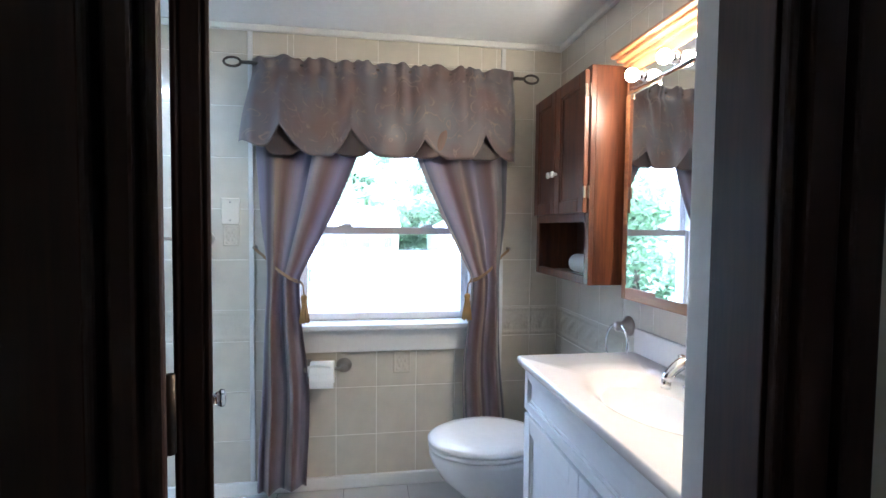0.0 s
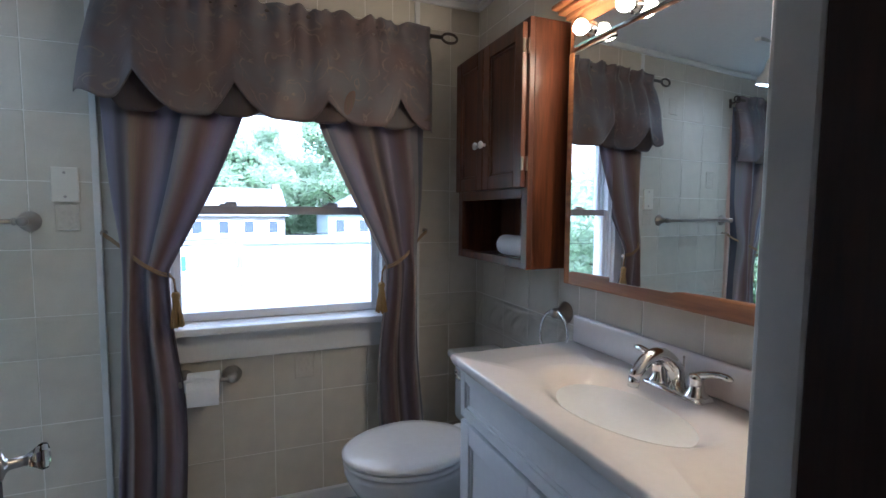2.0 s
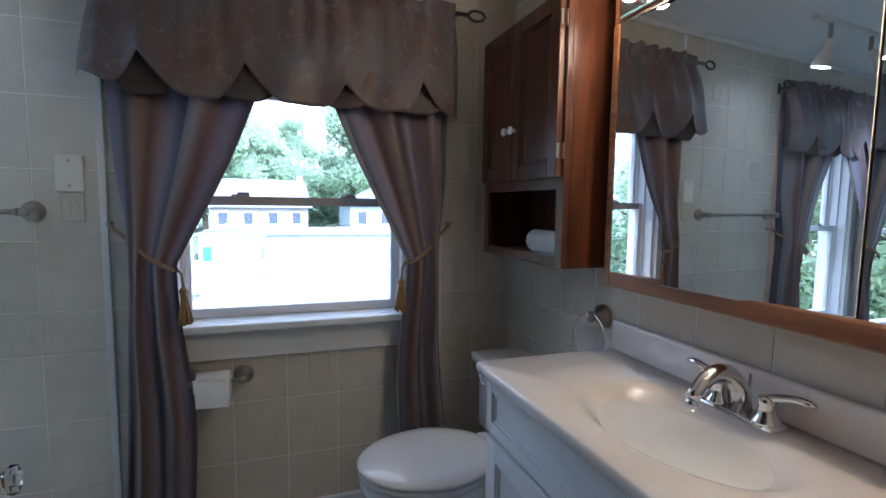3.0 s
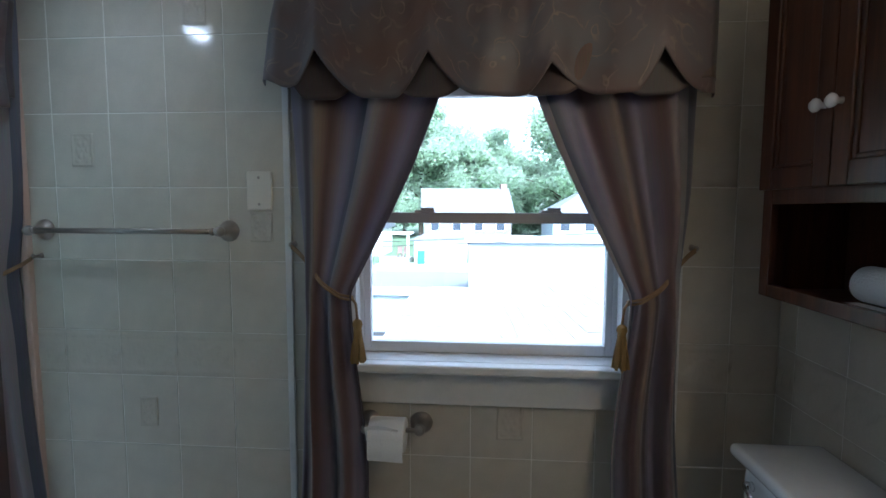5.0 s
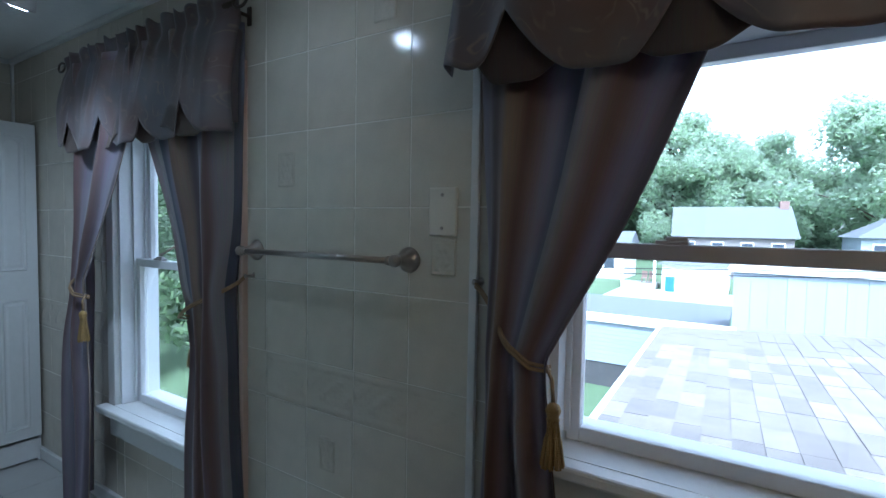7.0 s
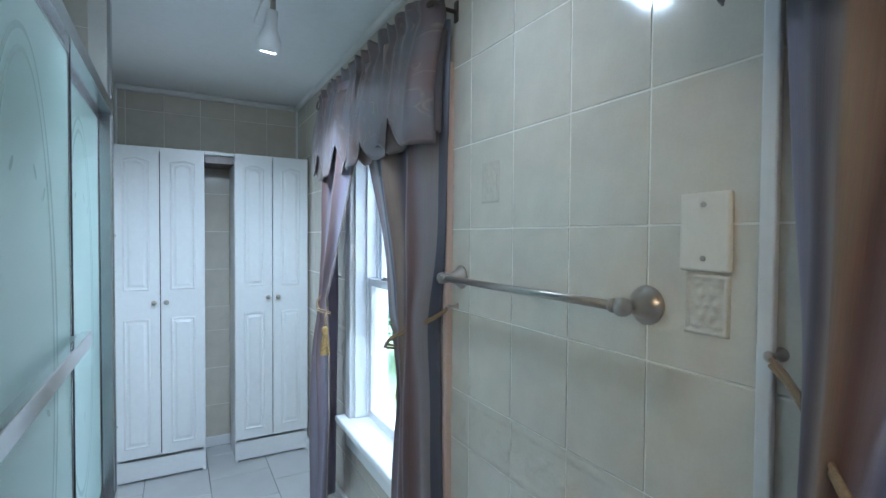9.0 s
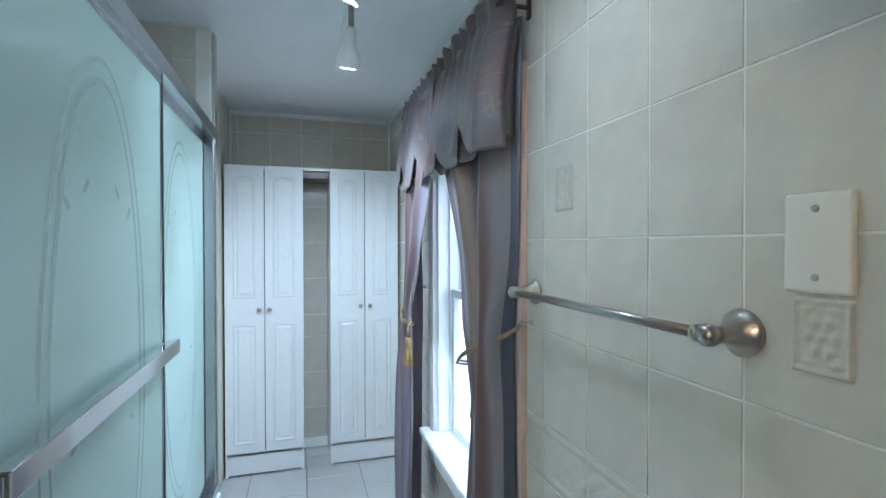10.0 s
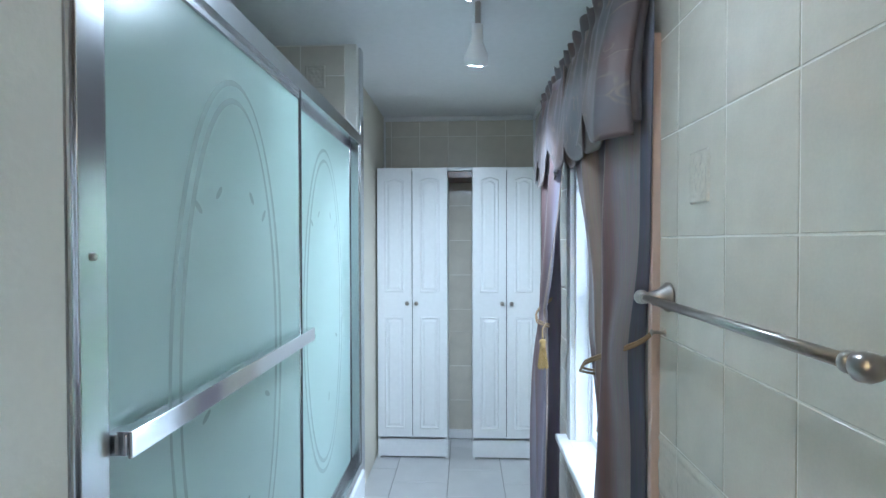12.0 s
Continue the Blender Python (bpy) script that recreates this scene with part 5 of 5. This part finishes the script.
for x in (0.55, 1.05):
    ch = thing("garden_chair", (-6.6 + x, 39.5, GZ + 0.35), "dark garden chair on the porch", "chair", "porch chairs")
    part("seat", box((-0.2, -0.2, 0.36), (0.2, 0.2, 0.42), 0.02), M_BRICK, ch)
    part("backrest", box((-0.2, 0.16, 0.42), (0.2, 0.21, 0.90), 0.02), M_BRICK, ch)
    for px, py in ((-0.17, -0.17), (0.13, -0.17), (-0.17, 0.15), (0.13, 0.15)):
        part("leg", box((px, py, 0.0), (px + 0.04, py + 0.04, 0.36)), M_BRICK, ch)

lw = thing("long_building", (4.7, 13.2, GZ), "long pale flat-roofed building clad in upright panels", "building")
part("wall", box((-4.58, 0.012, 0), (9, 1.6, 3.46)), M_SIDING, lw)
for k in range(45):
    part("panel", box((-4.6 + 0.302 * k, 0.0, 0.02), (-4.6 + 0.302 * k + 0.298, 0.014, 3.44), 0.003, 1), M_SIDING, lw)
part("roof", box((-4.7, -0.08, 3.46), (9.1, 1.7, 3.54)), M_TRIM, lw)
sb = thing("side_building", (-3.3, 15.0, GZ), "low shed with white clapboards and a flat grey roof", "shed")
part("base_wall", box((-6.0, 0.03, 0.0), (3.2, 3.7, 0.66)), M_ASPH, sb)
part("wall", box((-6.0, 0.03, 0.66), (3.2, 3.7, 1.80)), M_SIDING, sb)
for k in range(10):
    part("siding_board", box((-6.02, 0.0, 0.66 + k * 0.112), (3.22, 0.034, 0.66 + k * 0.112 + 0.108), 0.006, 1), M_SIDING, sb)
part("fascia", box((-6.1, -0.10, 1.78), (3.3, 0.02, 2.00), 0.01), M_TRIM, sb)
part("roof", box((-6.1, 0.02, 1.80), (3.3, 3.8, 1.99), 0.01), M_ROOFGREY, sb)
pp = thing("parapet", (-0.30, 12.4, GZ), "low white block beside the shingled roof", "parapet")
part("block", box((-0.45, 0.0, 0.0), (0.45, 0.5, 2.30), 0.01), M_TRIM, pp)
part("cap", box((-0.49, -0.04, 2.30), (0.49, 0.54, 2.36), 0.01), M_TRIM, pp)


def roof_below():
    r = thing("lower_roof", (0, 0, 0), "weathered shingled roof below the window", "roof")

    def P(s, t):
        """s across to +x, t away from the house."""
        x = -0.36 - 0.21 * t + s * 11.0
        return Vector((x, WY + 0.18 + 5.4 * t, 0.16 - 0.095 * t + 0.70 * s))

    bm = bmesh.new()
    q = [bm.verts.new(P(s, t) + Vector((0, 0, dz))) for dz in (-0.012, -0.15) for s, t in ((0, 0), (1, 0), (1, 1), (0, 1))]
    bm.faces.new(q[:4])
    bm.faces.new(q[7:3:-1])
    for k in range(4):
        bm.faces.new((q[k], q[4 + k], q[4 + (k + 1) % 4], q[(k + 1) % 4]))
    part("deck", bm, M_ASPH, r)
    rnd = random.Random(4)
    ncol = 76
    far = bmesh.new()
    for c in range(ncol):
        t = -rnd.random() * 0.06
        while t < 1:
            ln = 0.055 + 0.012 * rnd.random()
            s0, s1 = c / ncol, (c + 1) / ncol + 0.0015
            t0, t1 = max(t, 0.0), min(t + ln, 1.0)
            if t1 > t0:
                up = 0.004 + 0.004 * rnd.random()
                pts = [P(s0, t0 + 0.0006), P(s1, t0 + 0.0006), P(s1, t1 - 0.0006), P(s0, t1 - 0.0006)]
                hs_ = (up + 0.005, up, up, up + 0.005)
                use = bmesh.new() if (c < 16 and t < 0.75) else far
                top = [use.verts.new(p + Vector((0, 0, h))) for p, h in zip(pts, hs_)]
                bot = [use.verts.new(p + Vector((0, 0, -0.010))) for p in pts]
                use.faces.new(top)
                for k in range(4):
                    use.faces.new((top[k], bot[k], bot[(k + 1) % 4], top[(k + 1) % 4]))
                if use is not far:
                    part("shingle", use, M_SHINGLE, r)
            t += ln
    ob = part("far_shingles", far, M_SHINGLE, r)
    ob["kind"] = "stuff"
    v0, v1 = P(0, 0), P(0, 1)
    part("edge_trim", tube([v0 + Vector((0, 0, 0.0)), v1], 0.03, 6), M_WHITE, r)
    return r


roof_below()
rv = thing("roof_vent", (2.36, 7.7, 0.28), "small dark roof vent on the shingles", "roof vent")
part("hood", box((-0.22, -0.2, -0.20), (0.22, 0.2, 0.06), 0.03, 3), M_ROOFGREY, rv)


def tree(at, height, spread, seed, mt, leaves=2600, low=0.3, size=0.16):
    t = thing("tree", at, "leafy green summer tree", "tree", "trees outside")
    rnd = random.Random(seed)
    bm = bmesh.new()
    add_tube(bm, [(0, 0, 0), (0.1, 0.05, height * 0.3), (0.0, 0.1, height * 0.75)], [height * 0.022, height * 0.017, height * 0.006], 8)
    tips = []
    for k in range(15):
        an, z = rnd.uniform(0, 6.28), height * rnd.uniform(low, 0.92)
        reach = spread * (0.45 + 0.55 * math.sin(math.pi * min(1, (z / height - low + 0.18) / (1.1 - low))))
        e = Vector((reach * math.cos(an), reach * math.sin(an), z + height * 0.08))
        add_tube(bm, [(0, 0, z - height * 0.10), e * 0.5 + Vector((0, 0, z * 0.5 - height * 0.02)), e], [height * 0.007, height * 0.005, height * 0.002], 5)
        tips += [e, e * 0.65 + Vector((0, 0, z * 0.35)), Vector((0, 0, z)) * 0.7 + e * 0.3]
    part("trunk", bm, M_BARK, t)
    verts, faces = [], []
    cl = [(c + Vector((rnd.gauss(0, spread * 0.12), rnd.gauss(0, spread * 0.12), rnd.gauss(0, height * 0.04))), spread * rnd.uniform(0.16, 0.34)) for c in tips for _ in (0, 1)]
    for k in range(leaves):
        c, r = cl[rnd.randrange(len(cl))]
        d = Vector((rnd.gauss(0, 1), rnd.gauss(0, 1), rnd.gauss(0, 0.8)))
        p = c + d.normalized() * r * rnd.uniform(0.55, 1.05)
        a = Vector((rnd.gauss(0, 1), rnd.gauss(0, 1), rnd.gauss(0, 0.6))).normalized() * size * rnd.uniform(0.6, 1.3)
        b = a.cross(Vector((rnd.gauss(0, 1), rnd.gauss(0, 1), rnd.gauss(0, 1)))).normalized() * size * 0.55
        i = len(verts)
        verts += [p - a, p - b * 0.8 + a * 0.1, p + a, p + b * 0.8 + a * 0.1]
        faces.append((i, i + 1, i + 2, i + 3))
    me = bpy.data.meshes.new("crown")
    me.from_pydata(verts, [], faces)
    me.materials.append(mt)
    ob = new("crown", me)
    ob.parent = t
    return t


for i, (x, y, h, sp_) in enumerate(((-27, 74, 18.5, 7.4), (-18, 77, 17.8, 7.8), (-8.7, 75, 18.8, 7.8), (0.6, 79, 16.2, 6.4), (12.4, 72, 17.6, 7.2), (23, 75, 18.4, 7.6), (-38, 71, 18, 7.8), (34, 74, 18, 7.8),
                                    (-6, 88, 17, 7.6), (-22, 85, 15, 7.2), (-13, 86, 15, 7.2), (6, 84, 14, 7.2), (17, 84, 15, 7.2), (28, 86, 14, 7.2))):
    tree((x, y, GZ), h, sp_, 20 + i, M_LEAF_HAZED, 21000, 0.14 if i < 11 else 0.04, 0.36)
for i, (x, y, h, s) in enumerate(((-11.2, 11.6, 6.6, 2.6), (-13.5, 8.6, 6.2, 2.5), (-15.5, 14.5, 7.5, 3.0), (-9.6, 15.5, 7.2, 2.6), (-18.0, 11.0, 7.2, 3.0), (-8.8, 8.8, 4.4, 1.9))):
    tree((x, y, GZ), h, s, 60 + i, M_LEAF2 if i % 2 else M_LEAF_HAZED, 7000, 0.10, 0.15)
cb = thing("utility_wire", (0, 0, 0), "thin black overhead wires", "wire")
for z, k in ((0.92, 0), (0.98, 1)):
    part("wire", tube([(-14 + 1.6 * j, 7.2 + 0.02 * j, z - 0.25 * math.sin(math.pi * j / 10)) for j in range(11)], 0.005, 5), M_BLACK, cb)


# ---------------- tiles ----------------
TW, TH = 0.1915, 0.2325
TILE_MESH = {}


def tile_mesh(w, h, kind):
    """One tile in its own plane: u along x, height along z, face at y = 0."""
    key = (round(w, 4), round(h, 4), kind)
    if key not in TILE_MESH:
        bm = bmesh.new()
        g = 0.0006 if kind == "border" else 0.0019
        if kind == "border":
            def f(u, v):
                e = min(u, 1 - u, v, 1 - v)
                rel = 0.0034 * max(0.0, math.sin(6.28 * u * 2 + 2.6 * math.sin(v * 5))) * math.sin(3.14 * (v - 0.16) / 0.68) if 0.16 < v < 0.84 else (0.0028 if 0.05 < v < 0.12 or 0.88 < v < 0.95 else 0)
                return Vector((-w / 2 + g + (w - 2 * g) * u, -rel if e > 0 else 0.0004, -h / 2 + g + (h - 2 * g) * v))
            bm.free()
            bm = grid_bm(f, 26, 20)
        elif kind == "inset":
            def f(u, v):
                du, dv = abs(u - 0.5), abs(v - 0.5)
                m = max(du, dv)
                rel = 0.003 if 0.40 < m < 0.47 else (0.003 * (0.5 + 0.5 * math.cos(30 * math.hypot(du, dv))) * (0.5 + 0.5 * math.cos(6 * math.atan2(dv, du + 1e-6))) if m < 0.38 else 0)
                return Vector((-w / 2 + g + (w - 2 * g) * u, -rel if m < 0.5 else 0.004, -h / 2 + g + (h - 2 * g) * v))
            bm.free()
            bm = grid_bm(f, 24, 28)
        else:
            add_box(bm, (-w / 2 + g, 0.0, -h / 2 + g), (w / 2 - g, 0.007, h / 2 - g), 0.0009, 1)
        TILE_MESH[key] = mesh_of("tile", bm, M_TILE if kind == "plain" else M_TILE_RELIEF, kind != "plain")
    return TILE_MESH[key]


def lay(parent, m, u, z, w, h, kind="plain"):
    """A tile of its own on a wall; m carries wall coordinates into the world."""
    ob = new({"plain": "tile", "border": "border_tile", "inset": "relief_tile"}[kind], tile_mesh(w, h, kind))
    ob.parent = parent
    ob.matrix_basis = m @ Matrix.Translation((u, 0, z))
    return ob


ROWS_Z = [(0.025, 0.2575), (0.2575, 0.49), (0.49, 0.7245), (0.7245, 0.871), (0.871, 1.1035), (1.1035, 1.336), (1.336, 1.5685), (1.5685, 1.801), (1.801, 2.0335), (2.0335, CEIL - 0.004)]


def tile_wall(wall, m, u0, u1, phase, skip):
    """Rows of tiles from u0 to u1 with uprights at phase; skip holds rectangles that stay bare."""
    cols = []
    k = math.floor((u0 - phase) / TW)
    while phase + k * TW < u1 - 1e-6:
        a, b = max(u0, phase + k * TW), min(u1, phase + (k + 1) * TW)
        if b - a > 0.012:
            cols.append((a, b))
        k += 1
    for z0, z1 in ROWS_Z:
        kind = "border" if abs(z0 - 0.7245) < 1e-4 else "plain"
        for a, b in cols:
            cuts = sorted({a, b} | {x for q in skip for x in q[:2] if a < x < b})
            for a2, b2 in zip(cuts, cuts[1:]):
                spans = [(z0, z1)]
                for q in skip:
                    if q[0] - 1e-6 <= a2 and b2 <= q[1] + 1e-6:
                        spans = [w for lo, hi in spans for w in ((lo, min(hi, q[2])), (max(lo, q[3]), hi)) if w[1] - w[0] > 0.012]
                for lo, hi in spans:
                    if b2 - a2 > 0.012:
                        lay(wall, m, (a2 + b2) / 2, (lo + hi) / 2, b2 - a2, hi - lo, kind)


by_name = bpy.data.objects
north = Matrix.Translation((0, WY, 0))
skips = [(c - hw - 0.03, c + hw + 0.03, z0 - 0.11, z1 + 0.05) for c, z0, z1, hw, _ in WIN]
tile_wall(by_name["wall_north"], north, BX, RX, -0.4165, skips)
east = Matrix.Translation((RX, 0, 0)) @ Matrix.Rotation(radians(-90), 4, "Z")
tile_wall(by_name["wall_east"], east, -WY, -VY1, -WY + 0.075, [])
tile_wall(by_name["wall_east"], east, -VY1, -1.0, -WY + 0.075, [(-VY1 - 0.01, -0.9, -0.1, 0.7245)])
west = Matrix.Translation((BX, 0, 0)) @ Matrix.Rotation(radians(90), 4, "Z")
tile_wall(by_name["wall_west"], west, 1.69, WY, 1.69 + 0.05, [])
tubend = Matrix.Translation((TX0, 0, 0)) @ Matrix.Rotation(radians(90), 4, "Z")
for z0, z1 in ROWS_Z[7:]:
    for k in range(4):
        lay(by_name["wall_tub_end"], tubend, SY - 0.13 - k * TW, (z0 + z1) / 2, TW, z1 - z0)
# raised picture tiles
for u, z, w, h in ((-0.310, 1.213, 0.078, 0.100), (-0.892, 1.455, 0.080, 0.112), (-0.710, 0.602, 0.066, 0.108), (0.472, 0.612, 0.090, 0.128), (-0.505, 1.875, 0.082, 0.10)):
    lay(by_name["wall_north"], Matrix.Translation((0, WY - 0.0012, 0)), u, z, w, h, "inset")
lay(by_name["wall_tub_end"], Matrix.Translation((TX0 + 0.004, 0, 0)) @ Matrix.Rotation(radians(90), 4, "Z"), 1.60, 2.03, 0.09, 0.10, "inset")

# floor tiles in running bond
fm = {}
FW = 0.305
flo = by_name["floor"]
r = 0
y = 0.92
while y < WY - 0.02:
    x = BX + (0 if r % 2 else -FW / 2)
    y1 = min(y + FW, WY - 0.004)
    while x < RX:
        a, b = max(x, BX), min(x + FW, RX)
        if b - a > 0.03 and not (y1 < SY and b < TX1):
            key = (round(b - a, 3), round(y1 - y, 3))
            if key not in fm:
                fm[key] = mesh_of("floor_tile", box((-(b - a) / 2 + 0.002, -(y1 - y) / 2 + 0.002, -0.008), ((b - a) / 2 - 0.002, (y1 - y) / 2 - 0.002, 0.0), 0.0015, 1), M_FLOOR)
            ob = new("floor_tile", fm[key])
            ob.parent = flo
            ob.location = ((a + b) / 2, (y + y1) / 2, 0)
        x += FW
    y += FW
    r += 1
